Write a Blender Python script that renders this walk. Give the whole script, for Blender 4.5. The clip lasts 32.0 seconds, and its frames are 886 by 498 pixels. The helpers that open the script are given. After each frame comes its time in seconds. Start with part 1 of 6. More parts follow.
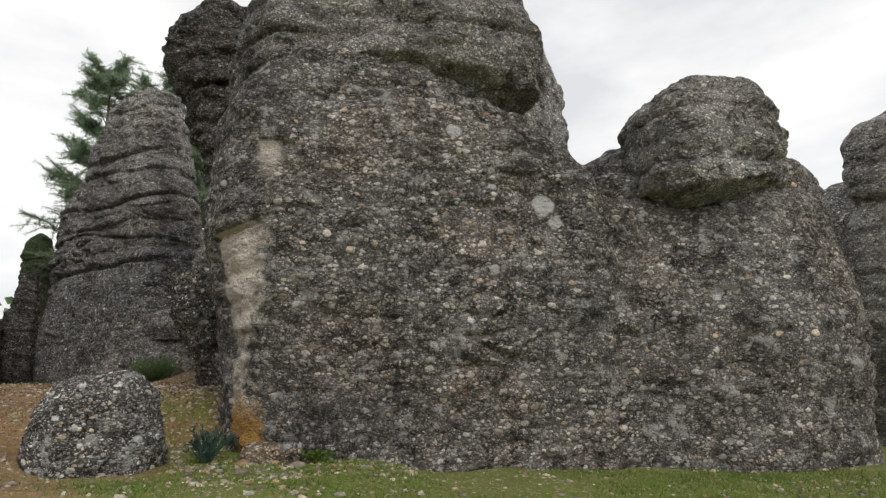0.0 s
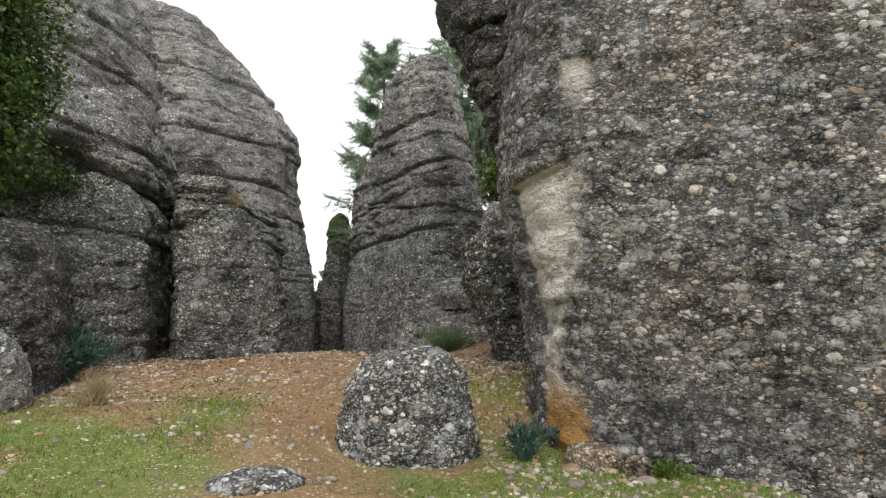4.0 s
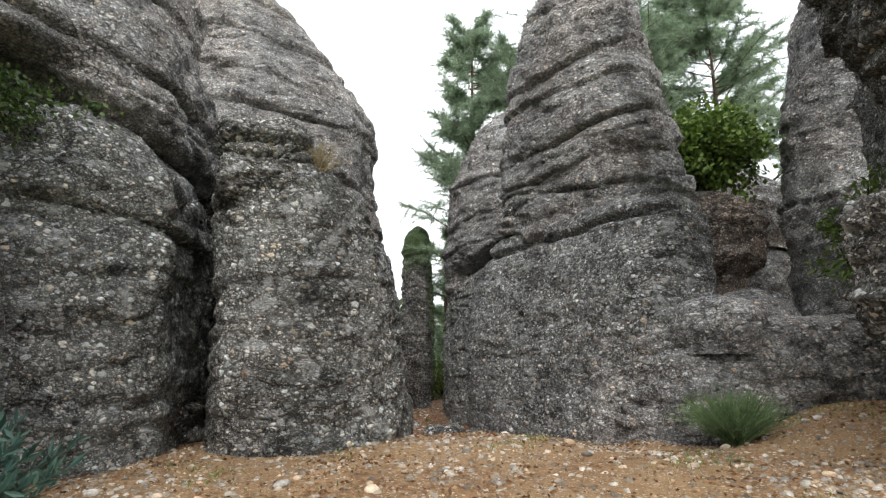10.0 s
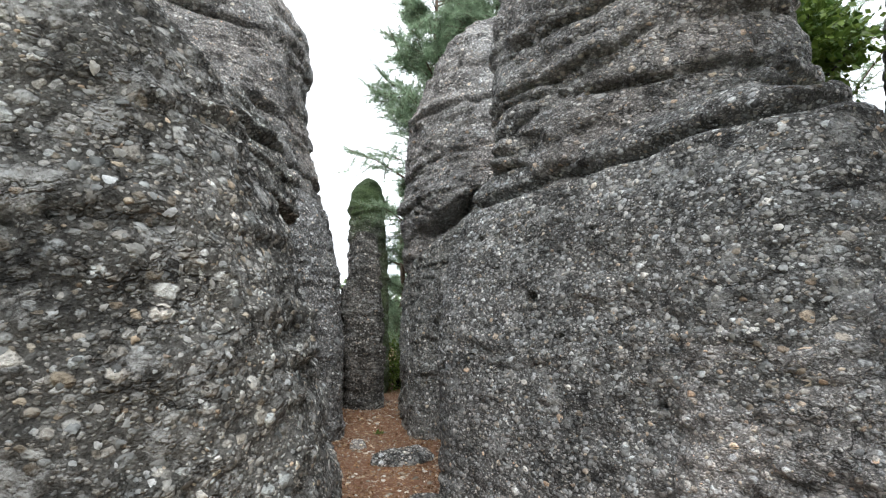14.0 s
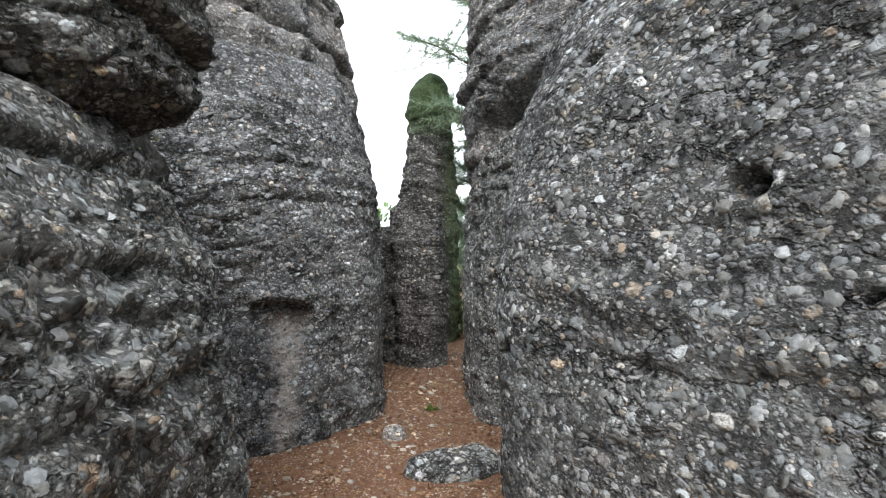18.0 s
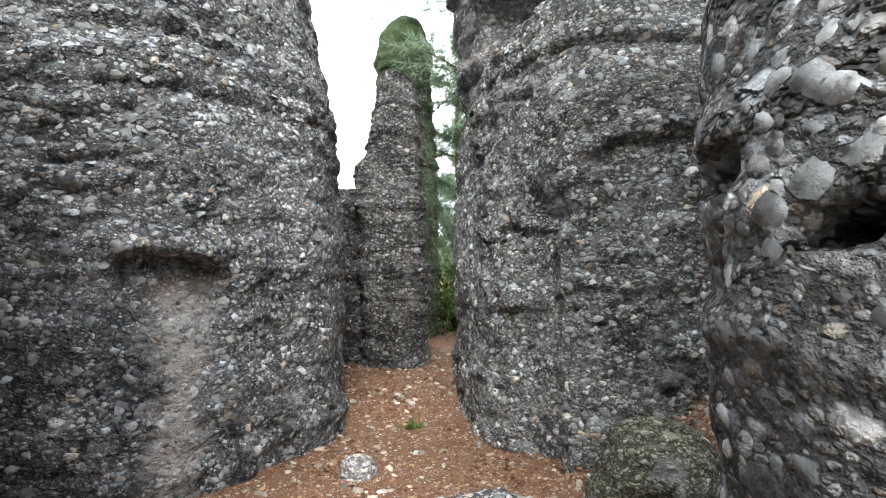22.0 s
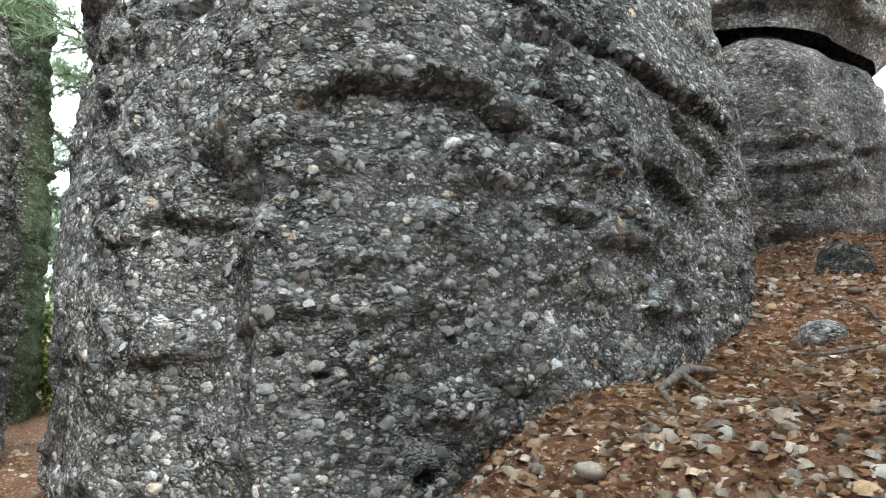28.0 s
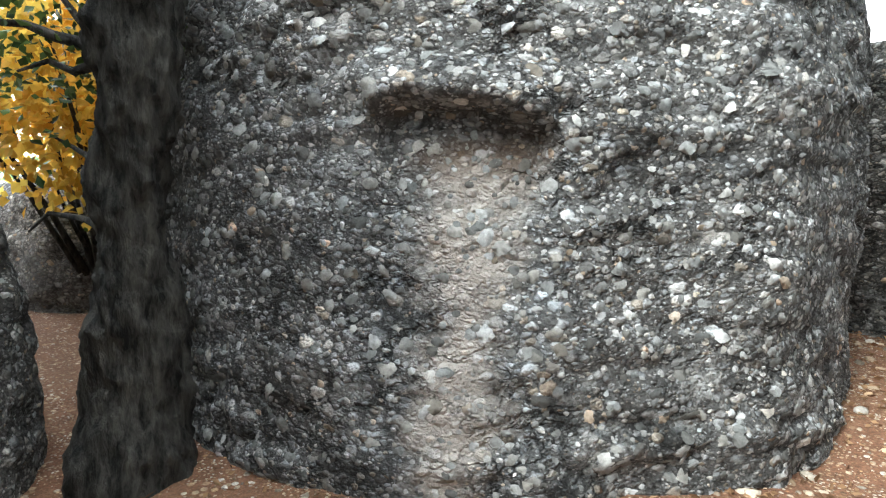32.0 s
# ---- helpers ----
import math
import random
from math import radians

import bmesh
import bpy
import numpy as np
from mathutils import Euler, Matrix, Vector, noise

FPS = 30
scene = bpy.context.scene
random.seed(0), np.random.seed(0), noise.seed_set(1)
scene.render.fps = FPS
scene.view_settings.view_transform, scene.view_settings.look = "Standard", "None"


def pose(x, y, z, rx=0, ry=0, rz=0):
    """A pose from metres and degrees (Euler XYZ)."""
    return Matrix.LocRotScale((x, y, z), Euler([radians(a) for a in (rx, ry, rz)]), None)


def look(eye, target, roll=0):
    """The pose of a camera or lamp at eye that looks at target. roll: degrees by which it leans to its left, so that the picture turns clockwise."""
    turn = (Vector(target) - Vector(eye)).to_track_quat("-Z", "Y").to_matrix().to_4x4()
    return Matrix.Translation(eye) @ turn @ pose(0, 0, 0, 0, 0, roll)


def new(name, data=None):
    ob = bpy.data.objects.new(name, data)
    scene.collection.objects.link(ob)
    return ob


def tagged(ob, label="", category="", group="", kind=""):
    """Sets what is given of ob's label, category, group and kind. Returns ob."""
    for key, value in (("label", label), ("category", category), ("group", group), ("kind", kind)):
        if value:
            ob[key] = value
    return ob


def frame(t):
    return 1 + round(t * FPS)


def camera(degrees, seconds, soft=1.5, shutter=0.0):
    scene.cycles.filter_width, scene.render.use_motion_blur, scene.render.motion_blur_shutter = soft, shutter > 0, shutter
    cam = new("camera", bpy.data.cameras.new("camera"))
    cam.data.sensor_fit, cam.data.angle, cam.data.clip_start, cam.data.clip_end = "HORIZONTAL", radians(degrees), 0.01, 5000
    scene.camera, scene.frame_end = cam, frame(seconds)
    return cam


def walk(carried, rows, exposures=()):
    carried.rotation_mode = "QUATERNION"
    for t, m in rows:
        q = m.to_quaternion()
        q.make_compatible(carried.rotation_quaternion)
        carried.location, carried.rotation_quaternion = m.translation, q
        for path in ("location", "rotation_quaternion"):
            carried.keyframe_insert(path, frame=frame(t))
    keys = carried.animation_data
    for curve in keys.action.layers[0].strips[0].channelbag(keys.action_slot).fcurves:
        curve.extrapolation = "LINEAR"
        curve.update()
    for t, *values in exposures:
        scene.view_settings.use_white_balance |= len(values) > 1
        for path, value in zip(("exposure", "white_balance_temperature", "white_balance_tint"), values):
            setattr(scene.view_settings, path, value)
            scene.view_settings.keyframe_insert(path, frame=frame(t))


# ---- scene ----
cam = camera(75.4, 32.0, soft=1.25)
PATH = [
    (0, (-0.284, -7.344, 1.217), (0.907, -5.782, 1.593), -0.7),
    (0.5, (-0.344, -7.283, 1.248), (0.782, -5.67, 1.605), -0.3),
    (1, (-0.451, -7.179, 1.273), (0.548, -5.478, 1.604), -0.1),
    (1.5, (-0.459, -6.885, 1.271), (0.393, -5.099, 1.568), -0.0),
    (2, (-0.439, -6.547, 1.318), (0.273, -4.696, 1.574), 0.1),
    (2.5, (-0.434, -6.049, 1.296), (0.15, -4.151, 1.529), 0.2),
    (3, (-0.369, -5.64, 1.32), (0.13, -3.715, 1.534), 0.2),
    (3.5, (-0.238, -5.384, 1.36), (0.217, -3.451, 1.593), 0.2),
    (5.5, (-0.176, -3.449, 1.383), (0.078, -1.502, 1.762), 0.8),
    (6, (-0.313, -2.826, 1.43), (-0.105, -0.881, 1.845), 0.9),
    (6.5, (-0.498, -2.246, 1.491), (-0.313, -0.307, 1.941), 0.8),
    (7, (-0.769, -1.714, 1.493), (-0.591, 0.224, 1.954), 0.8),
    (7.5, (-1.008, -1.14, 1.476), (-0.832, 0.8, 1.93), 0.8),
    (8, (-1.134, -0.565, 1.53), (-0.958, 1.378, 1.971), 0.7),
    (8.5, (-1.424, -0.052, 1.542), (-1.243, 1.893, 1.97), 0.6),
    (9, (-1.568, 0.496, 1.547), (-1.381, 2.444, 1.958), 0.6),
    (9.5, (-1.66, 1.069, 1.643), (-1.421, 3.015, 2.042), 0.4),
    (10, (-1.75, 1.638, 1.686), (-1.464, 3.581, 2.067), 0.3),
    (10.5, (-1.743, 2.205, 1.707), (-1.422, 4.145, 2.075), 0.2),
    (11, (-1.723, 2.78, 1.828), (-1.357, 4.715, 2.175), 0.0),
    (11.5, (-1.731, 3.371, 1.874), (-1.343, 5.306, 2.201), -0.1),
    (12, (-1.607, 3.917, 1.89), (-1.214, 5.853, 2.2), -0.2),
    (12.5, (-1.47, 4.421, 1.991), (-1.067, 6.356, 2.296), -0.3),
    (13, (-1.373, 4.979, 2.061), (-0.958, 6.912, 2.362), -0.2),
    (13.5, (-1.237, 5.502, 2.113), (-0.814, 7.435, 2.404), -0.1),
    (14, (-1.115, 6.037, 2.2), (-0.675, 7.969, 2.47), -0.2),
    (14.5, (-1.067, 6.589, 2.256), (-0.628, 8.527, 2.486), -0.4),
    (16.5, (-0.079, 8.542, 2.317), (0.139, 10.527, 2.414), -0.7),
    (17, (-0.003, 8.977, 2.343), (0.175, 10.968, 2.422), -0.4),
    (17.5, (-0.119, 9.428, 2.321), (0.034, 11.422, 2.364), -0.3),
    (18, (-0.071, 9.912, 2.229), (0.065, 11.907, 2.266), -0.2),
    (18.5, (-0.078, 10.325, 2.172), (0.07, 12.319, 2.215), -0.2),
    (19, (-0.149, 10.635, 2.115), (-0.011, 12.63, 2.162), -0.0),
    (19.5, (-0.159, 11.015, 2.014), (-0.028, 13.01, 2.066), 0.1),
    (20, (-0.213, 11.342, 1.937), (-0.072, 13.336, 1.996), 0.0),
    (20.5, (-0.344, 11.633, 1.857), (-0.187, 13.626, 1.919), -0.1),
    (21, (-0.28, 11.957, 1.745), (-0.103, 13.948, 1.807), -0.1),
    (21.5, (-0.137, 12.238, 1.731), (0.077, 14.226, 1.794), -0.2),
    (22, (-0.104, 12.582, 1.651), (0.147, 14.566, 1.708), -0.2),
    (22.5, (-0.026, 12.967, 1.531), (0.244, 14.948, 1.595), -0.3),
    (23, (0.098, 13.379, 1.494), (0.376, 15.358, 1.552), -0.2),
    (23.5, (0.07, 13.774, 1.408), (0.355, 15.753, 1.472), -0.1),
    (24, (0.125, 14.098, 1.418), (0.442, 16.07, 1.514), 0.0),
    (24.5, (0.213, 14.324, 1.423), (0.674, 16.265, 1.56), -0.2),
    (25, (0.278, 14.407, 1.443), (0.973, 16.273, 1.628), -0.5),
    (25.5, (0.361, 14.397, 1.489), (1.303, 16.148, 1.71), -0.8),
    (26, (0.437, 14.36, 1.525), (1.587, 15.977, 1.781), -0.9),
    (26.5, (0.466, 14.316, 1.551), (1.77, 15.804, 1.843), -0.9),
    (28.5, (0.358, 14.504, 1.395), (1.595, 16.059, 1.623), -0.7),
    (29, (0.343, 14.567, 1.404), (1.4, 16.255, 1.585), -0.6),
    (29.5, (0.293, 14.581, 1.399), (1.1, 16.408, 1.517), -0.2),
    (30, (0.3, 14.626, 1.383), (0.745, 16.575, 1.421), 0.0),
    (30.5, (0.24, 14.685, 1.351), (0.242, 16.685, 1.316), 0.3),
    (31, (0.135, 14.918, 1.347), (-0.343, 16.859, 1.263), 0.3),
    (31.5, (0.094, 15.058, 1.368), (-0.833, 16.824, 1.221), 0.5),
    (32, (0.146, 15.135, 1.29), (-1.217, 16.591, 1.132), 0.9),
]
EXPOSURES = [(0, 0.08, 6700, 10), (1.5, 0.25, 6600, 10), (2.2, 0.4, 6600, 10), (2.8, 0.75, 6550, 10), (4, 0.7, 6500, 10), (7.3, 0.44, 6450, 10), (8.8, 0.75, 6400, 10), (10, 1.1, 6350, 10), (12, 1.3, 6250, 10), (14, 1.4, 6150, 9), (19, 1.75, 6050, 10), (23, 2.38, 6050, 9), (25.5, 2.48, 6000, 10), (28, 2.5, 6080, 6), (30, 2.42, 6080, 6), (32, 2.98, 6080, 4)]
walk(cam, [(t, look(eye, target, roll)) for t, eye, target, roll in PATH], EXPOSURES)

# ---------- world: bright overcast sky ----------
world = bpy.data.worlds.new("overcast_sky")
scene.world = world
world.use_nodes = True
wt = world.node_tree
wt.nodes.clear()
w_out = wt.nodes.new("ShaderNodeOutputWorld")
w_bg = wt.nodes.new("ShaderNodeBackground")
w_sky = wt.nodes.new("ShaderNodeTexSky")
w_sky.sky_type = "NISHITA"
w_sky.sun_disc = False
w_sky.sun_elevation = radians(40)
w_sky.sun_rotation = radians(186)
w_dim = wt.nodes.new("ShaderNodeVectorMath")
w_dim.operation = "SCALE"
w_dim.inputs["Scale"].default_value = 0.1
wt.links.new(w_sky.outputs["Color"], w_dim.inputs[0])
w_co = wt.nodes.new("ShaderNodeTexCoord")
w_map = wt.nodes.new("ShaderNodeMapping")
w_map.inputs["Scale"].default_value = (1.0, 1.0, 2.6)
w_noise = wt.nodes.new("ShaderNodeTexNoise")
w_noise.inputs["Scale"].default_value = 2.2
w_noise.inputs["Detail"].default_value = 6
w_noise.inputs["Roughness"].default_value = 0.55
w_ramp = wt.nodes.new("ShaderNodeValToRGB")
w_ramp.color_ramp.elements[0].position = 0.33
w_ramp.color_ramp.elements[0].color = (0.75, 0.78, 0.82, 1)
w_ramp.color_ramp.elements[1].position = 0.56
w_ramp.color_ramp.elements[1].color = (1.02, 1.03, 1.04, 1)
w_mix = wt.nodes.new("ShaderNodeMix")
w_mix.data_type = "RGBA"
w_mix.inputs["Factor"].default_value = 0.93
wt.links.new(w_co.outputs["Generated"], w_map.inputs["Vector"])
wt.links.new(w_map.outputs["Vector"], w_noise.inputs["Vector"])
wt.links.new(w_noise.outputs["Fac"], w_ramp.inputs["Fac"])
wt.links.new(w_dim.outputs[0], w_mix.inputs[6])
wt.links.new(w_ramp.outputs["Color"], w_mix.inputs[7])
wt.links.new(w_mix.outputs[2], w_bg.inputs["Color"])
w_bg.inputs["Strength"].default_value = 1.0
wt.links.new(w_bg.outputs["Background"], w_out.inputs["Surface"])

sun_data = bpy.data.lights.new("sun", "SUN")
sun_data.energy = 1.0
sun_data.angle = radians(25)
sun_data.color = (1.0, 0.97, 0.92)
sun = new("sun", sun_data)
sun.matrix_world = look((-1, -16, 17), (1, 4, 0))


# ---------- node helpers ----------
def material(name, rough=0.9):
    m = bpy.data.materials.new(name)
    m.use_nodes = True
    nt = m.node_tree
    b = nt.nodes["Principled BSDF"]
    b.inputs["Roughness"].default_value = rough
    b.inputs["Specular IOR Level"].default_value = 0.25
    return m, nt, b


def node(nt, kind, **values):
    n = nt.nodes.new(kind)
    for key, v in values.items():
        n.inputs[key.replace("_", " ")].default_value = v
    return n


def coords(nt, scale=(1, 1, 1)):
    co = nt.nodes.new("ShaderNodeNewGeometry")
    mp = nt.nodes.new("ShaderNodeMapping")
    mp.inputs["Scale"].default_value = scale
    nt.links.new(co.outputs["Position"], mp.inputs["Vector"])
    return mp.outputs["Vector"]


def noise_tex(nt, vec, scale, detail=4, rough=0.55):
    n = node(nt, "ShaderNodeTexNoise", Scale=scale, Detail=detail, Roughness=rough)
    nt.links.new(vec, n.inputs["Vector"])
    return n.outputs["Fac"]


def ramp(nt, fac, *stops):
    r = nt.nodes.new("ShaderNodeValToRGB")
    el = r.color_ramp.elements
    while len(el) < len(stops):
        el.new(0.5)
    for e, (pos, col) in zip(el, stops):
        e.position = pos
        e.color = (*col, 1) if len(col) == 3 else col
    nt.links.new(fac, r.inputs["Fac"])
    return r.outputs["Color"]


def grey(v):
    return (v, v, v)


def mix(nt, fac, a, b, blend="MIX"):
    m = nt.nodes.new("ShaderNodeMix")
    m.data_type = "RGBA"
    m.blend_type = blend
    for sock, val in ((m.inputs["Factor"], fac), (m.inputs[6], a), (m.inputs[7], b)):
        if isinstance(val, (int, float)):
            sock.default_value = val
        elif isinstance(val, tuple):
            sock.default_value = (*val, 1)
        else:
            nt.links.new(val, sock)
    return m.outputs[2]


def math_node(nt, op, a, b=0.0, c=0.0):
    m = nt.nodes.new("ShaderNodeMath")
    m.operation = op
    for sock, val in zip(m.inputs, (a, b, c)):
        if isinstance(val, (int, float)):
            sock.default_value = val
        else:
            nt.links.new(val, sock)
    return m.outputs[0]


def bump(nt, bsdf, height, strength=0.5, distance=0.02):
    b = nt.nodes.new("ShaderNodeBump")
    b.inputs["Strength"].default_value = strength
    b.inputs["Distance"].default_value = distance
    nt.links.new(height, b.inputs["Height"])
    nt.links.new(b.outputs["Normal"], bsdf.inputs["Normal"])


# ---------- materials ----------
def pebble_layer(nt, vec, scale, least, most, tones):
    """Rounded pebbles of one size: their colour, where they show, and their swell."""
    v = node(nt, "ShaderNodeTexVoronoi", Scale=scale, Randomness=0.95)
    nt.links.new(vec, v.inputs["Vector"])
    sep = nt.nodes.new("ShaderNodeSeparateColor")
    nt.links.new(v.outputs["Color"], sep.inputs["Color"])
    radius = math_node(nt, "MULTIPLY_ADD", sep.outputs["Blue"], most - least, least)
    rel = math_node(nt, "DIVIDE", v.outputs["Distance"], math_node(nt, "MAXIMUM", radius, 0.02))
    show = ramp(nt, rel, (0.80, grey(1)), (0.98, grey(0)))
    swell = ramp(nt, rel, (0.0, grey(1)), (0.6, grey(0.8)), (1.0, grey(0)))
    tone = ramp(nt, sep.outputs["Red"], *tones)
    tint = ramp(nt, sep.outputs["Green"], (0.0, (0.94, 1.0, 1.05)), (0.5, (1, 1, 1)), (0.88, (1.04, 1.0, 0.95)), (0.96, (1.14, 1.0, 0.82)), (1.0, (1.26, 0.95, 0.7)))
    return mix(nt, 1.0, tone, tint, "MULTIPLY"), show, swell


def edge(nt, value, low, high):
    """0 below low, 1 above high."""
    r = nt.nodes.new("ShaderNodeMapRange")
    r.inputs["From Min"].default_value, r.inputs["From Max"].default_value = low, high
    nt.links.new(value, r.inputs["Value"])
    return r.outputs["Result"]


def conglomerate(name, dark, mid, light, warm=0.0, cell=9.0, lichen=0.5, stain=None, depth=1.0, gold=0.0):
    """Rounded pebbles of three sizes in a dark weathered matrix, with dark streaks and pale lichen; shade is painted
    into matrix, cracks and pits.
    """
    m, nt, b = material(name, 0.93)
    pos = coords(nt, (1, 1, 1.35))
    wob = node(nt, "ShaderNodeTexNoise", Scale=9.0, Detail=3.0)
    nt.links.new(pos, wob.inputs["Vector"])
    shift = nt.nodes.new("ShaderNodeVectorMath")
    shift.operation = "MULTIPLY_ADD"
    shift.inputs[1].default_value = (0.07, 0.07, 0.07)
    nt.links.new(wob.outputs["Color"], shift.inputs[0])
    nt.links.new(pos, shift.inputs[2])
    vec = shift.outputs[0]
    bright = tuple(min(0.8, c * 1.12) for c in light)
    # matrix darkened further, so its colour holds the shade between pebbles
    dark = tuple(c * 0.56 for c in dark)
    tones = ((0.0, tuple(c * 1.3 for c in dark)), (0.3, mid), (0.62, mid), (0.85, light), (1.0, bright))
    big = pebble_layer(nt, vec, cell, 0.08, 0.52, tones)
    med = pebble_layer(nt, vec, cell * 2.1, 0.18, 0.6, tones)
    fine = pebble_layer(nt, vec, cell * 4.4, 0.25, 0.62, tones)
    grit = noise_tex(nt, pos, 60, 4, 0.7)
    col = mix(nt, 0.8, dark, ramp(nt, grit, (0.3, grey(0.4)), (0.7, grey(1.7))), "MULTIPLY")
    swell = 0.0
    for (tone, show, high), gain, much in ((fine, 0.3, 0.6), (med, 0.6, 0.85), (big, 1.0, 1.0)):
        col = mix(nt, math_node(nt, "MULTIPLY", show, much), col, tone)
        swell = math_node(nt, "MAXIMUM", math_node(nt, "MULTIPLY", high, gain), swell)
    # weathering at larger sizes, and crack lines with their shade painted near-black
    streak = coords(nt, (1, 1, 0.28))
    crack = node(nt, "ShaderNodeTexVoronoi", Scale=2.6, Randomness=1.0)
    crack.feature = "DISTANCE_TO_EDGE"
    cw = node(nt, "ShaderNodeTexNoise", Scale=2.2, Detail=5.0, Roughness=0.65)
    nt.links.new(pos, cw.inputs["Vector"])
    cv = nt.nodes.new("ShaderNodeVectorMath")
    cv.operation = "MULTIPLY_ADD"
    cv.inputs[1].default_value = (0.7, 0.7, 0.7)
    nt.links.new(cw.outputs["Color"], cv.inputs[0])
    nt.links.new(coords(nt, (0.6, 0.6, 1.5)), cv.inputs[2])
    nt.links.new(cv.outputs[0], crack.inputs["Vector"])
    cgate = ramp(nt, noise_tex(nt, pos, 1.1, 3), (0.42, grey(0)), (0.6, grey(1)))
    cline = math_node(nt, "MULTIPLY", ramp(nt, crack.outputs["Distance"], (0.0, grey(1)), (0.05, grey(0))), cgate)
    n1 = noise_tex(nt, streak, 0.55, 6, 0.6)
    n2 = noise_tex(nt, pos, 3.2, 6, 0.68)
    n3 = noise_tex(nt, coords(nt), 20, 4, 0.7)
    col = mix(nt, 1.0, col, ramp(nt, n1, (0.34, grey(0.62)), (0.5, grey(1.08)), (0.64, grey(1.28))), "MULTIPLY")
    col = mix(nt, 1.0, col, ramp(nt, n2, (0.34, grey(0.36)), (0.46, grey(1.08)), (0.62, grey(1.25))), "MULTIPLY")
    col = mix(nt, 1.0, col, ramp(nt, noise_tex(nt, pos, 1.2, 7, 0.7), (0.36, grey(0.62)), (0.5, grey(1.08)), (0.62, grey(1.22))), "MULTIPLY")
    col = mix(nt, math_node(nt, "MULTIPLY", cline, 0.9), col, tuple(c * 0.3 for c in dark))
    col = mix(nt, 1.0, col, ramp(nt, n3, (0.36, grey(0.5)), (0.48, grey(1.02)), (0.65, grey(1.12))), "MULTIPLY")
    # pits: bump hollows whose inner shade is painted as near-black colour
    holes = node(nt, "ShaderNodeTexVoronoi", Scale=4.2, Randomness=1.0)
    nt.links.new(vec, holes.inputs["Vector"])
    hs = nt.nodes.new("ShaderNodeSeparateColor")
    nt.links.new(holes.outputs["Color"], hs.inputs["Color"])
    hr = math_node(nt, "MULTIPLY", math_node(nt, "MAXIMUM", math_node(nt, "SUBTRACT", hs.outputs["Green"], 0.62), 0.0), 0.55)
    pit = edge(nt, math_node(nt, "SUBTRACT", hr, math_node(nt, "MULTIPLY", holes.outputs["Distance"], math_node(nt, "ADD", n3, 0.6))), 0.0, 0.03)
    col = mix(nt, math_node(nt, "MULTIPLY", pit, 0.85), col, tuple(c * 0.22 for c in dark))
    if warm:
        nw = noise_tex(nt, coords(nt), 0.55, 4, 0.5)
        col = mix(nt, ramp(nt, nw, (0.40, grey(0)), (0.7, grey(warm))), col, mix(nt, 1.0, col, (1.2, 0.98, 0.84), "MULTIPLY"))
    if lichen:
        nl = noise_tex(nt, coords(nt), 2.6, 9, 0.75)
        col = mix(nt, ramp(nt, nl, (0.55, grey(0)), (0.63, grey(lichen))), col, (0.44, 0.44, 0.425))
        spots = node(nt, "ShaderNodeTexVoronoi", Scale=1.5, Randomness=1.0)
        nt.links.new(vec, spots.inputs["Vector"])
        sc = nt.nodes.new("ShaderNodeSeparateColor")
        nt.links.new(spots.outputs["Color"], sc.inputs["Color"])
        size = math_node(nt, "MULTIPLY", math_node(nt, "SUBTRACT", sc.outputs["Red"], 0.66), 0.34)
        size = math_node(nt, "MULTIPLY", size, math_node(nt, "ADD", n3, 0.5))
        on = math_node(nt, "LESS_THAN", spots.outputs["Distance"], size)
        col = mix(nt, math_node(nt, "MULTIPLY", on, 0.75), col, (0.56, 0.56, 0.54))
    if gold:
        patch = ramp(nt, noise_tex(nt, coords(nt), 2.3, 6, 0.7), (0.66, grey(0)), (0.69, grey(gold)))
        col = mix(nt, patch, col, (0.42, 0.25, 0.02))
    if stain:
        col = stain(nt, col, n2, big)
    nt.links.new(col, b.inputs["Base Color"])
    h = math_node(nt, "ADD", swell, math_node(nt, "MULTIPLY", grit, 0.5))
    h = math_node(nt, "ADD", h, math_node(nt, "MULTIPLY", n2, 2.0))
    h = math_node(nt, "ADD", h, math_node(nt, "MULTIPLY", n3, 1.2))
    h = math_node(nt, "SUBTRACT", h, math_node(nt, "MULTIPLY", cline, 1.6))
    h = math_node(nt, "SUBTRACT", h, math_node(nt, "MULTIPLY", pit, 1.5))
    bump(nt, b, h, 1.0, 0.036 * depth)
    return m


def xyz(nt):
    g = nt.nodes.new("ShaderNodeNewGeometry")
    sep = nt.nodes.new("ShaderNodeSeparateXYZ")
    nt.links.new(g.outputs["Position"], sep.inputs[0])
    return sep.outputs


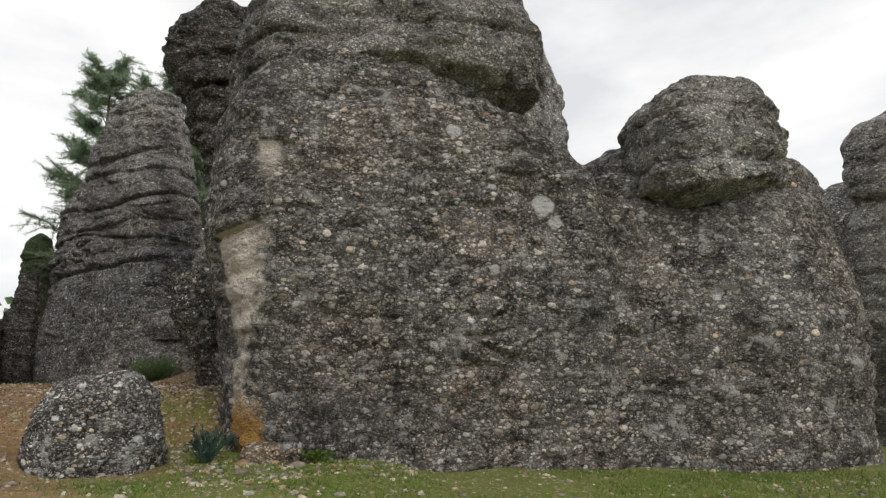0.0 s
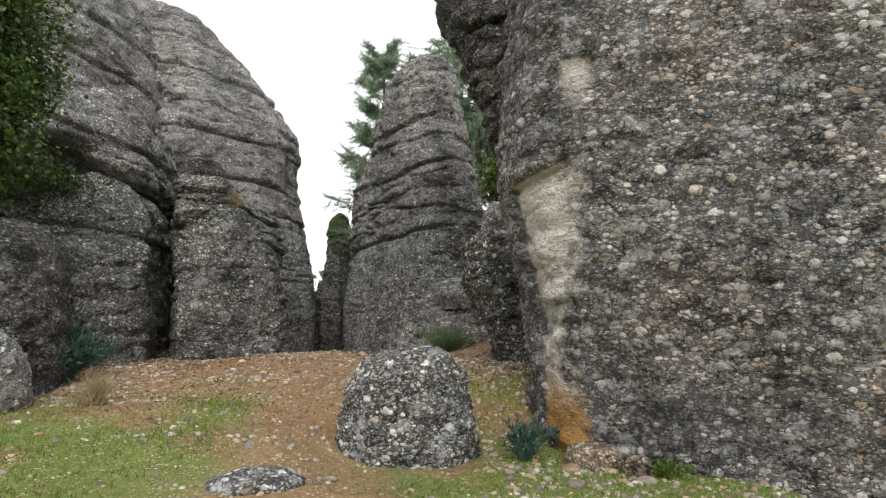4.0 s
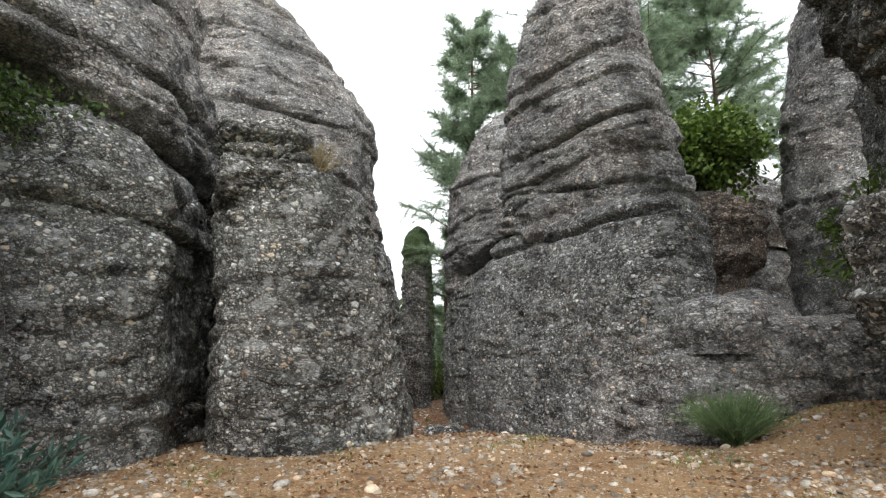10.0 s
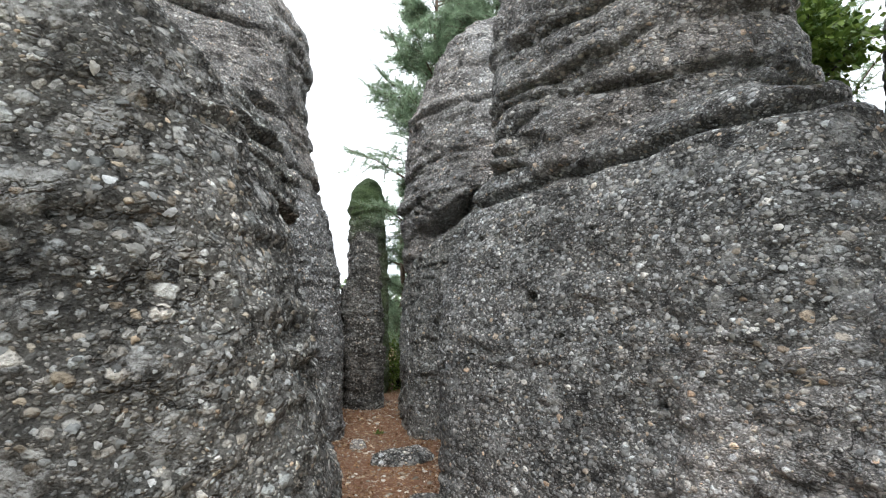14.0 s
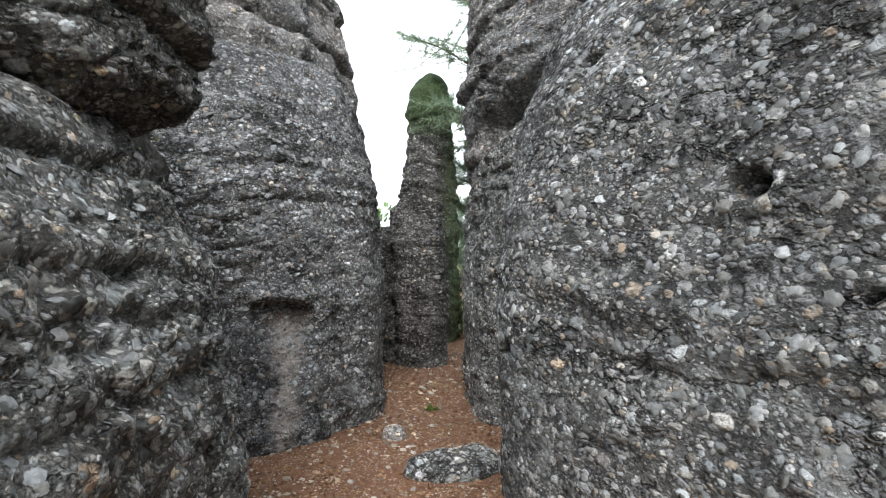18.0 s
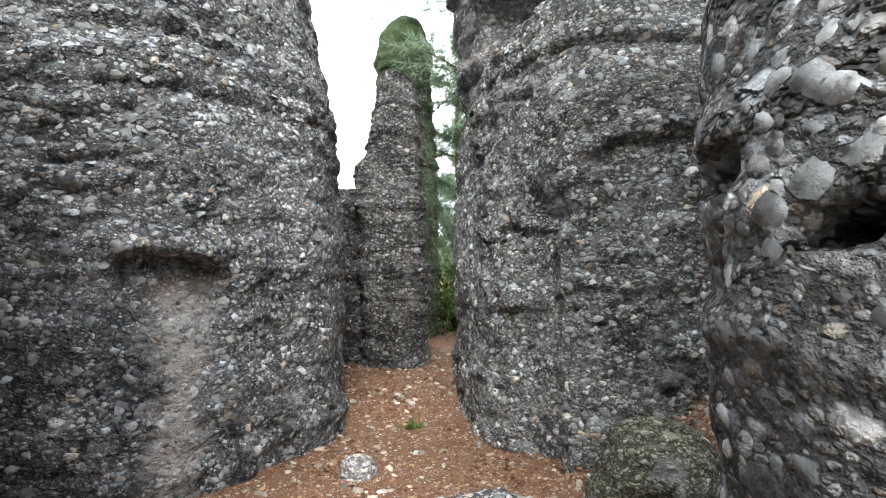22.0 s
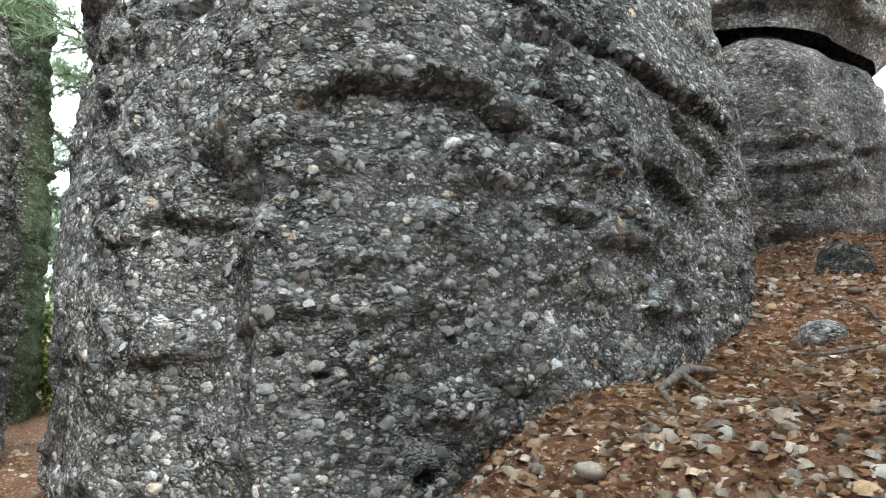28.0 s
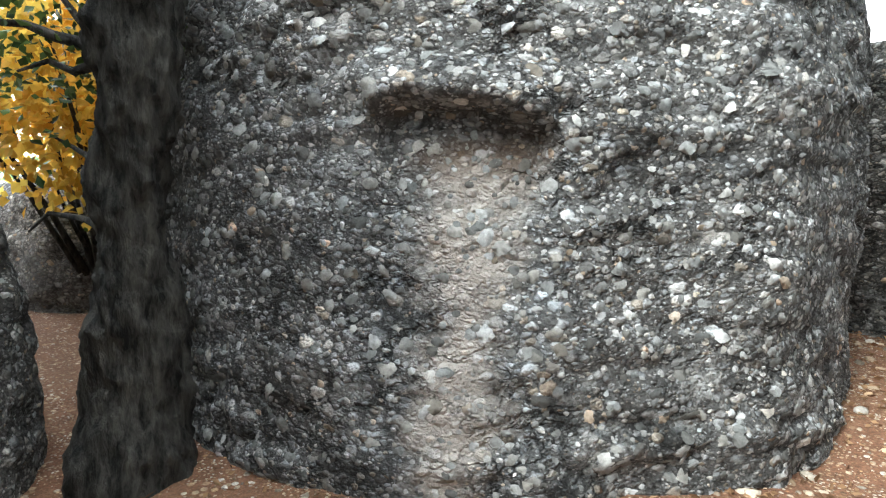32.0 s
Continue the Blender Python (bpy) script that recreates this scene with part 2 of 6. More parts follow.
def scar_stain(nt, col, n, big):
    """The freshly broken pale patch, ochre at its foot."""
    px, py, pz = xyz(nt)
    wob = math_node(nt, "MULTIPLY", math_node(nt, "SUBTRACT", n, 0.5), 0.5)
    drop = math_node(nt, "MAXIMUM", math_node(nt, "SUBTRACT", 2.6, pz), 0.0)
    left = math_node(nt, "SUBTRACT", px, math_node(nt, "MULTIPLY_ADD", drop, 0.19, 2.24))
    low = math_node(nt, "MAXIMUM", math_node(nt, "SUBTRACT", 1.2, pz), 0.0)
    right = math_node(nt, "SUBTRACT", math_node(nt, "MULTIPLY_ADD", low, 0.18, 2.8), px)
    top = math_node(nt, "SUBTRACT", math_node(nt, "MULTIPLY_ADD", px, 0.42, 2.28), pz)
    a = edge(nt, math_node(nt, "ADD", left, wob), 0.0, 0.05)
    c = edge(nt, math_node(nt, "ADD", right, math_node(nt, "MULTIPLY", wob, 1.3)), -0.05, 0.12)
    t = edge(nt, top, 0.0, 0.03)
    front = edge(nt, math_node(nt, "SUBTRACT", 2.3, py), 0.0, 0.1)
    mask = math_node(nt, "MULTIPLY", math_node(nt, "MULTIPLY", a, c), math_node(nt, "MULTIPLY", t, front))
    # the second, smaller patch higher up
    u = math_node(nt, "MULTIPLY", edge(nt, math_node(nt, "SUBTRACT", px, 2.62), 0.0, 0.1), edge(nt, math_node(nt, "SUBTRACT", 3.0, px), -0.05, 0.15))
    v = math_node(nt, "MULTIPLY", edge(nt, math_node(nt, "SUBTRACT", pz, math_node(nt, "ADD", wob, 4.05)), 0.0, 0.3), edge(nt, math_node(nt, "SUBTRACT", 4.72, pz), 0.0, 0.03))
    mask = math_node(nt, "MAXIMUM", mask, math_node(nt, "MULTIPLY", math_node(nt, "MULTIPLY", u, v), math_node(nt, "MULTIPLY", front, 0.75)))
    pale = mix(nt, n, (0.60, 0.525, 0.455), (0.78, 0.71, 0.635))
    pale = mix(nt, math_node(nt, "MULTIPLY", big[1], 0.6), pale, mix(nt, 0.72, big[0], (0.85, 0.79, 0.71)))
    gritty = noise_tex(nt, coords(nt), 34, 5, 0.7)
    pale = mix(nt, 1.0, pale, ramp(nt, gritty, (0.34, grey(0.68)), (0.6, grey(1.12))), "MULTIPLY")
    ochre = edge(nt, math_node(nt, "SUBTRACT", math_node(nt, "ADD", wob, 0.85), pz), 0.0, 0.5)
    pale = mix(nt, ochre, pale, (0.42, 0.235, 0.075))
    # large white lichen rosettes
    geo = nt.nodes.new("ShaderNodeNewGeometry")
    for spot, r in (((6.7, -0.97, 3.72), 0.17), ((6.9, -1.02, 3.45), 0.1), ((5.36, -0.3, 4.96), 0.11), ((9.07, -1.97, 3.7), 0.15), ((8.5, -1.75, 3.2), 0.12), ((4.6, 0.1, 3.9), 0.06), ((5.9, -0.6, 2.6), 0.06), ((7.4, -1.2, 4.2), 0.08), ((3.7, 0.65, 3.2), 0.05)):
        gap = nt.nodes.new("ShaderNodeVectorMath")
        gap.operation = "DISTANCE"
        gap.inputs[1].default_value = spot
        nt.links.new(geo.outputs["Position"], gap.inputs[0])
        far = math_node(nt, "ADD", gap.outputs["Value"], math_node(nt, "MULTIPLY", wob, 0.35))
        on = math_node(nt, "SUBTRACT", 1.0, edge(nt, far, r, r + 0.03))
        col = mix(nt, math_node(nt, "MULTIPLY", on, 0.85), col, mix(nt, gritty, (0.42, 0.42, 0.41), (0.72, 0.72, 0.7)))
    return mix(nt, mask, col, pale)


def niche_stain(nt, col, n, big):
    """Pale run below the hollow in the passage wall, rusty just under its lip."""
    px, py, pz = xyz(nt)
    wob = math_node(nt, "MULTIPLY", math_node(nt, "SUBTRACT", n, 0.5), 0.55)
    off = math_node(nt, "ABSOLUTE", math_node(nt, "SUBTRACT", math_node(nt, "ADD", px, wob), -1.5))
    run = math_node(nt, "SUBTRACT", 1.0, edge(nt, off, 0.03, 0.2))
    below = edge(nt, math_node(nt, "SUBTRACT", 1.55, pz), 0.0, 0.2)
    col = mix(nt, math_node(nt, "MULTIPLY", math_node(nt, "MULTIPLY", run, below), 0.75), col, (0.53, 0.48, 0.43))
    damp = math_node(nt, "MULTIPLY", math_node(nt, "SUBTRACT", 1.0, edge(nt, math_node(nt, "ABSOLUTE", math_node(nt, "ADD", px, 1.52)), 0.25, 0.5)), edge(nt, math_node(nt, "SUBTRACT", 1.5, pz), 0.0, 0.5))
    col = mix(nt, math_node(nt, "MULTIPLY", math_node(nt, "MULTIPLY", damp, math_node(nt, "SUBTRACT", 1.0, run)), 0.5), col, mix(nt, 1.0, col, (0.62, 0.68, 0.74), "MULTIPLY"))
    rust = math_node(nt, "MULTIPLY", math_node(nt, "SUBTRACT", 1.0, edge(nt, math_node(nt, "ABSOLUTE", math_node(nt, "SUBTRACT", pz, 1.5)), 0.02, 0.16)), math_node(nt, "SUBTRACT", 1.0, edge(nt, off, 0.1, 0.32)))
    return mix(nt, math_node(nt, "MULTIPLY", rust, 0.4), col, (0.2, 0.12, 0.07))


def moss_stain(nt, col, n, big):
    px, py, pz = xyz(nt)
    up = edge(nt, math_node(nt, "ADD", pz, math_node(nt, "MULTIPLY", n, 2.0)), 5.9, 7.2)
    side = math_node(nt, "MULTIPLY", edge(nt, math_node(nt, "ADD", px, math_node(nt, "MULTIPLY", n, 0.5)), 1.1, 1.4), 0.7)
    return mix(nt, math_node(nt, "MAXIMUM", math_node(nt, "MULTIPLY", up, 0.85), side), col, mix(nt, n, (0.03, 0.055, 0.02), (0.11, 0.165, 0.06)))


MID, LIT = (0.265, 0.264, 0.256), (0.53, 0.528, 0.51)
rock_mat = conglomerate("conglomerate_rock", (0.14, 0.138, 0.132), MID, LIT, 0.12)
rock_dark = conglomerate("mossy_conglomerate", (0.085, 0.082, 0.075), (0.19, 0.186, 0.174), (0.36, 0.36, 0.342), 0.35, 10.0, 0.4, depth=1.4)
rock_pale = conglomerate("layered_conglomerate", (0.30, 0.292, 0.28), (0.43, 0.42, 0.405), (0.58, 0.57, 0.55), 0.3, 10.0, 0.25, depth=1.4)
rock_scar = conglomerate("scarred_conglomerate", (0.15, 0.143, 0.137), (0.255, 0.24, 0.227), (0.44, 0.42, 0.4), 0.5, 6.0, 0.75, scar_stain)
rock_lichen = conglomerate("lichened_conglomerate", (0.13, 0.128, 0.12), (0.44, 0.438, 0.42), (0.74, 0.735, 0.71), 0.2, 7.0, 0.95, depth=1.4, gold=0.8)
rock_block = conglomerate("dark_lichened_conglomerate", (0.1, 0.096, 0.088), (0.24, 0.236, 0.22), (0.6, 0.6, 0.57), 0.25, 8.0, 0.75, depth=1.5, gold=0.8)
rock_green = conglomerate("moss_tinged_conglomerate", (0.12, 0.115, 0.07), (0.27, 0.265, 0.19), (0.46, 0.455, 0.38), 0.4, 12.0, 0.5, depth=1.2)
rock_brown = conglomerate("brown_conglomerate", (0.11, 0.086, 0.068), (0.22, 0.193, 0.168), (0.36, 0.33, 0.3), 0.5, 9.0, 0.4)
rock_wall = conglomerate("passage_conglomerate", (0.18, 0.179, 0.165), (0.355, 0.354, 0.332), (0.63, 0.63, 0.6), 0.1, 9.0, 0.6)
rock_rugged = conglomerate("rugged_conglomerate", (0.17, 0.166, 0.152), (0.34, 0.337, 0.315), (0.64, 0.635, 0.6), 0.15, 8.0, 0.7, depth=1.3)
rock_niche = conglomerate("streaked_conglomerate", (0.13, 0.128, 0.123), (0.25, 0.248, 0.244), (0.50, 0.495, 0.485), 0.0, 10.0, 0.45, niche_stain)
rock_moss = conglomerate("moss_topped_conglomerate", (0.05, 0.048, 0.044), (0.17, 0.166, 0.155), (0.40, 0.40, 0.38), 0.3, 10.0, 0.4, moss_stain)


def soil_material():
    m, nt, b = material("gravelly_soil", 0.95)
    p = coords(nt)
    n1 = noise_tex(nt, p, 0.8, 5, 0.6)
    n2 = noise_tex(nt, p, 9, 6, 0.7)
    n3 = noise_tex(nt, p, 60, 3, 0.7)
    soil = mix(nt, ramp(nt, n2, (0.3, grey(0)), (0.68, grey(1))), (0.12, 0.06, 0.027), (0.35, 0.212, 0.108))
    soil = mix(nt, ramp(nt, n1, (0.4, grey(0)), (0.65, grey(0.8))), soil, (0.33, 0.215, 0.11))
    sep = nt.nodes.new("ShaderNodeSeparateXYZ")
    nt.links.new(p, sep.inputs[0])
    # red soil towards the passage, with the shade there darkened into its colour
    red = ramp(nt, math_node(nt, "MULTIPLY", math_node(nt, "SUBTRACT", sep.outputs["Y"], 9.0), 0.2), (0.0, grey(0)), (1.0, grey(0.85)))
    soil = mix(nt, red, soil, mix(nt, n2, (0.088, 0.038, 0.023), (0.215, 0.107, 0.065)))
    near = ramp(nt, math_node(nt, "ADD", math_node(nt, "MULTIPLY_ADD", sep.outputs["Y"], -0.12, 0.22), math_node(nt, "MULTIPLY", n1, 1.6)), (0.55, grey(0)), (0.85, grey(0.85)))
    worn = ramp(nt, math_node(nt, "MULTIPLY_ADD", math_node(nt, "ABSOLUTE", math_node(nt, "ADD", sep.outputs["X"], 0.3)), 0.42, math_node(nt, "MULTIPLY", n1, 0.42)), (0.48, grey(0.15)), (0.66, grey(1)))
    near = math_node(nt, "MULTIPLY", near, worn)
    soil = mix(nt, near, soil, mix(nt, n2, (0.06, 0.095, 0.015), (0.20, 0.27, 0.05)))
    tones = ((0.0, (0.10, 0.06, 0.035)), (0.35, (0.36, 0.24, 0.14)), (0.7, (0.5, 0.4, 0.28)), (1.0, (0.7, 0.66, 0.58)))
    high = 0.0
    for size, much, patch in ((24.0, 0.8, 5.0), (52.0, 0.8, 3.0)):
        tone, show, swell = pebble_layer(nt, p, size, 0.12, 0.5, tones)
        gate = ramp(nt, noise_tex(nt, p, patch, 4), (0.36, grey(0)), (0.52, grey(much)))
        on = math_node(nt, "MULTIPLY", show, gate)
        soil = mix(nt, on, soil, tone)
        high = math_node(nt, "ADD", high, math_node(nt, "MULTIPLY", on, swell))
    n2 = math_node(nt, "ADD", n2, math_node(nt, "MULTIPLY", high, 0.35))
    soil = mix(nt, 0.7, soil, ramp(nt, n3, (0.3, grey(0.5)), (0.7, grey(1.5))), "MULTIPLY")
    nt.links.new(soil, b.inputs["Base Color"])
    bump(nt, b, math_node(nt, "ADD", n2, math_node(nt, "MULTIPLY", n3, 0.5)), 0.8, 0.04)
    return m


soil_mat = soil_material()


# ---------- shape helpers ----------
def gradient_noise(p, seed=0):
    """Smooth noise of about -1 to 1 at many points at once."""
    p = np.asarray(p, np.float32)
    i = np.floor(p).astype(np.int64)
    f = p - i
    u = f * f * f * (f * (f * 6 - 15) + 10)
    total = np.zeros(len(p), np.float32)
    for dx in (0, 1):
        for dy in (0, 1):
            for dz in (0, 1):
                h = ((i[:, 0] + dx) * 73856093) ^ ((i[:, 1] + dy) * 19349663) ^ ((i[:, 2] + dz) * 83492791) ^ (seed * 2654435761)
                h = (h ^ (h >> 13)) * 1274126177
                h = (h ^ (h >> 16)) & 0xFFFFFF
                gx = ((h & 255) / 127.5 - 1).astype(np.float32)
                gy = (((h >> 8) & 255) / 127.5 - 1).astype(np.float32)
                gz = (((h >> 16) & 255) / 127.5 - 1).astype(np.float32)
                d = gx * (f[:, 0] - dx) + gy * (f[:, 1] - dy) + gz * (f[:, 2] - dz)
                w = (u[:, 0] if dx else 1 - u[:, 0]) * (u[:, 1] if dy else 1 - u[:, 1]) * (u[:, 2] if dz else 1 - u[:, 2])
                total += d * w
    return total


def fractal(p, scale, octaves, seed, gain=0.5):
    out, amp = 0, 1.0
    for k in range(octaves):
        out = out + amp * gradient_noise(np.asarray(p) * scale * 2.03**k, seed + 17 * k)
        amp *= gain
    return out


def crags(q, size, seed):
    """Broken blocks: each cell's own tilted offset, and how far a point lies from the cell's edge."""
    p = (np.asarray(q, np.float32) * (1, 1, 1.9) / size).astype(np.float32)
    p = p + np.stack([0.45 * gradient_noise(p * 0.9, seed + k) for k in (1, 2, 3)], 1)
    i = np.floor(p).astype(np.int64)
    n = len(p)
    best, second = np.full(n, 9, np.float32), np.full(n, 9, np.float32)
    off = np.zeros(n, np.float32)
    for dx in (-1, 0, 1):
        for dy in (-1, 0, 1):
            for dz in (-1, 0, 1):
                c = i + (dx, dy, dz)
                h = (c[:, 0] * 73856093) ^ (c[:, 1] * 19349663) ^ (c[:, 2] * 83492791) ^ (seed * 2654435761)
                h = (h ^ (h >> 13)) * 1274126177
                h = (h ^ (h >> 16)) & 0xFFFFFFFF
                r = np.stack([h & 255, (h >> 8) & 255, (h >> 16) & 255], 1).astype(np.float32) / 255
                away = p - c - r
                d = (away**2).sum(1)
                near = d < best
                second = np.where(near, best, np.minimum(second, d))
                tilt = ((h >> 24) & 255).astype(np.float32) / 127.5 - 1
                off = np.where(near, tilt + (away * (r[:, [1, 2, 0]] - 0.5)).sum(1) * 1.6, off)
                best = np.where(near, d, best)
    return off, np.sqrt(second) - np.sqrt(best)


def closed_curve(points, n):
    """A smooth closed line through plan points, as n evenly spaced points."""
    pts = np.array(points, float)
    k = len(pts)
    t = np.linspace(0, 1, 24, endpoint=False)[:, None]
    line = []
    for i in range(k):
        a, b, c, d = pts[i - 1], pts[i], pts[(i + 1) % k], pts[(i + 2) % k]
        line.append(0.5 * (2 * b + (c - a) * t + (2 * a - 5 * b + 4 * c - d) * t**2 + (3 * b - a - 3 * c + d) * t**3))
    line = np.concatenate(line)
    line = np.vstack([line, line[:1]])
    far = np.r_[0, np.cumsum(np.linalg.norm(np.diff(line, axis=0), axis=1))]
    s = np.linspace(0, far[-1], n, endpoint=False)
    return np.stack([np.interp(s, far, line[:, 0]), np.interp(s, far, line[:, 1])], 1), far[-1]


def smooth_interp(x, xs, ys):
    """A smooth line through the knots that never overshoots."""
    xs, ys = np.array(xs, float), np.array(ys, float)
    h, d = np.diff(xs), np.diff(ys) / np.diff(xs)
    m = np.r_[d[0], np.where(d[:-1] * d[1:] > 0, 2 * d[:-1] * d[1:] / (d[:-1] + d[1:] + 1e-12), 0), d[-1]]
    i = np.clip(np.searchsorted(xs, x, "right") - 1, 0, len(xs) - 2)
    t = (x - xs[i]) / h[i]
    return (2 * t**3 - 3 * t**2 + 1) * ys[i] + (t**3 - 2 * t**2 + t) * h[i] * m[i] + (3 * t**2 - 2 * t**3) * ys[i + 1] + (t**3 - t**2) * h[i] * m[i + 1]


def grid_mesh(name, verts, faces, mat, smooth=True):
    me = bpy.data.meshes.new(name)
    verts = np.asarray(verts, np.float32)
    faces = np.asarray(faces, np.int32)
    me.vertices.add(len(verts))
    me.vertices.foreach_set("co", verts.ravel())
    n = faces.shape[1]
    me.loops.add(faces.size)
    me.loops.foreach_set("vertex_index", faces.ravel())
    me.polygons.add(len(faces))
    me.polygons.foreach_set("loop_start", np.arange(0, faces.size, n, dtype=np.int32))
    me.polygons.foreach_set("loop_total", np.full(len(faces), n, np.int32))
    me.polygons.foreach_set("use_smooth", np.full(len(faces), smooth))
    me.update(calc_edges=True)
    me.materials.append(mat)
    return me


def put(name, me, parent=None, label="", kind=""):
    ob = new(name, me)
    if parent:
        ob.parent = parent
    return tagged(ob, label, kind=kind)


def thing(name, label, category, group="", at=(0, 0, 0), kind=""):
    e = new(name)
    e.location = at
    e.empty_display_size = 0.2
    return tagged(e, label, category, group, kind)


SURFACES = {}


def rock_body(name, plan, levels, mat, parent, seed, step=0.06, lump=0.25, layers=0.1, thick=0.55, rough=0.05, dip=(0.0, 0.0), bend=None, notch=None, label="", crag=(0.55, 1.0), seams=()):
    """One weathered block: a plan outline carried up through levels of (z, scale x, scale y, shift x, shift y), closed on top."""
    lv = np.array([(*r, *((r[1],) if len(r) == 2 else ()), *(0,) * (4 - max(len(r) - 1, 2) + 0))[:5] for r in levels], float)
    turn = sum(a[0] * b[1] - b[0] * a[1] for a, b in zip(plan, plan[1:] + plan[:1]))
    plan = plan if turn > 0 else plan[::-1]
    ring, around = closed_curve(plan, 8)
    z0, z1 = lv[0, 0], lv[-1, 0]
    nu = int(around / step)
    ring, _ = closed_curve(plan, nu)
    centre = ring.mean(0)
    zs = np.linspace(z0, z1, 400)
    prof = np.stack([smooth_interp(zs, lv[:, 0], lv[:, k]) for k in range(1, 5)], 1)
    reach = np.sqrt(np.diff(zs) ** 2 + (np.diff(prof[:, 0]) * around / 6.3) ** 2)
    far = np.r_[0, np.cumsum(reach)]
    nv = max(8, int(far[-1] / step))
    s = np.linspace(0, far[-1], nv)
    z = np.interp(s, far, zs)
    p = [np.interp(z, zs, prof[:, k]) for k in range(4)]
    x = centre[0] + (ring[None, :, 0] - centre[0]) * p[0][:, None] + p[2][:, None]
    y = centre[1] + (ring[None, :, 1] - centre[1]) * p[1][:, None] + p[3][:, None]
    zz = np.repeat(z[:, None], nu, 1)
    g = np.stack([x, y, zz], -1)
    if bend:
        g = bend(g)
    for _ in range(1):
        du = np.roll(g, -1, 1) - np.roll(g, 1, 1)
        dv = np.gradient(g, axis=0)
        nrm = np.cross(du, dv)
        nrm /= np.linalg.norm(nrm, axis=-1, keepdims=True) + 1e-9
        q = g.reshape(-1, 3)
        d = lump * fractal(q, 0.42, 2, seed)
        if layers:
            wav = q[:, 2] + dip[0] * q[:, 0] + dip[1] * q[:, 1] + 0.55 * gradient_noise(q * (0.5, 0.5, 0.3), seed + 5) + 0.09 * gradient_noise(q * 1.5, seed + 6)
            k = wav / thick
            cell = np.floor(k)
            f = k - cell
            width = 0.5 + 0.3 * np.sin(cell * 12.9898 + seed)
            lower = f < width
            f = np.where(lower, f / width, (f - width) / (1 - width))
            bulge = 1 - np.abs(2 * f - 1) ** 3.4
            pick = gradient_noise(np.stack([q[:, 0] * 0.6, q[:, 1] * 0.6, (cell * 2 + lower) * 3.7], 1), seed + 9)
            fade = np.clip(0.45 + 1.7 * pick, 0.0, 1.25)
            step_out = 0.5 * layers * np.sin((cell * 2 + lower) * 2.4 + seed) * np.clip(1 + pick, 0, 1)
            d += layers * (bulge - 0.85) * fade * 1.15 + step_out * bulge
        d += rough * (fractal(q * (1, 1, 1.5), 1.6, 5, seed + 30, 0.55))
        gate = np.clip(0.55 + 1.3 * gradient_noise(q * 0.8, seed + 51), 0.05, 1.1)
        for size, much in ((crag[0], 0.85), (crag[0] * 0.36, 0.38)):
            if size == crag[0] or step < 0.04:
                off, gap = crags(q, size, seed + int(100 * size))
                d += crag[1] * rough * much * gate * (off * np.clip(gap * 5, 0, 1) - 0.9 * np.clip(1 - gap * 7, 0, 1))
        for k, (sz, deep, wide, sx, sy) in enumerate(seams):
            u = q[:, 2] - sz - sx * (q[:, 0] - centre[0]) - sy * (q[:, 1] - centre[1]) - 0.22 * gradient_noise(q * (0.6, 0.6, 0.25), seed + 60 + k) - 0.07 * gradient_noise(q * 2.3, seed + 80 + k)
            open_ = np.clip(0.75 + 1.7 * gradient_noise(q * (0.6, 0.6, 0.3), seed + 70 + k), 0.05, 1.25)
            d += 0.75 * deep * open_ * (np.where(u > 0, 0.35 * np.exp(-np.maximum(u, 0) / 0.3), -0.55 * np.exp(np.minimum(u, 0) / 0.16)) - 0.8 * np.exp(-((u / (0.5 * wide)) ** 2)))
        if notch is not None:
            d += notch(q)
        g = g + nrm * d.reshape(nv, nu, 1)
    verts = g.reshape(-1, 3)
    i = np.arange(nv - 1)[:, None] * nu
    j = np.arange(nu)[None]
    jn = (j + 1) % nu
    quads = np.stack([i + j, i + jn, i + nu + jn, i + nu + j], -1).reshape(-1, 4)
    top = verts[-nu:].mean(0)
    verts = np.vstack([verts, top])
    last = (nv - 1) * nu
    tip = len(verts) - 1
    cap = np.stack([last + np.arange(nu), last + (np.arange(nu) + 1) % nu, np.full(nu, tip), np.full(nu, tip)], -1)
    me = bpy.data.meshes.new(name)
    tris = np.concatenate([quads[:, [0, 1, 2]], quads[:, [0, 2, 3]], cap[:, :3]])
    me = grid_mesh(name, verts, tris, mat)
    SURFACES[(parent.name, name)] = (verts, tris)
    return put(name, me, parent, label)


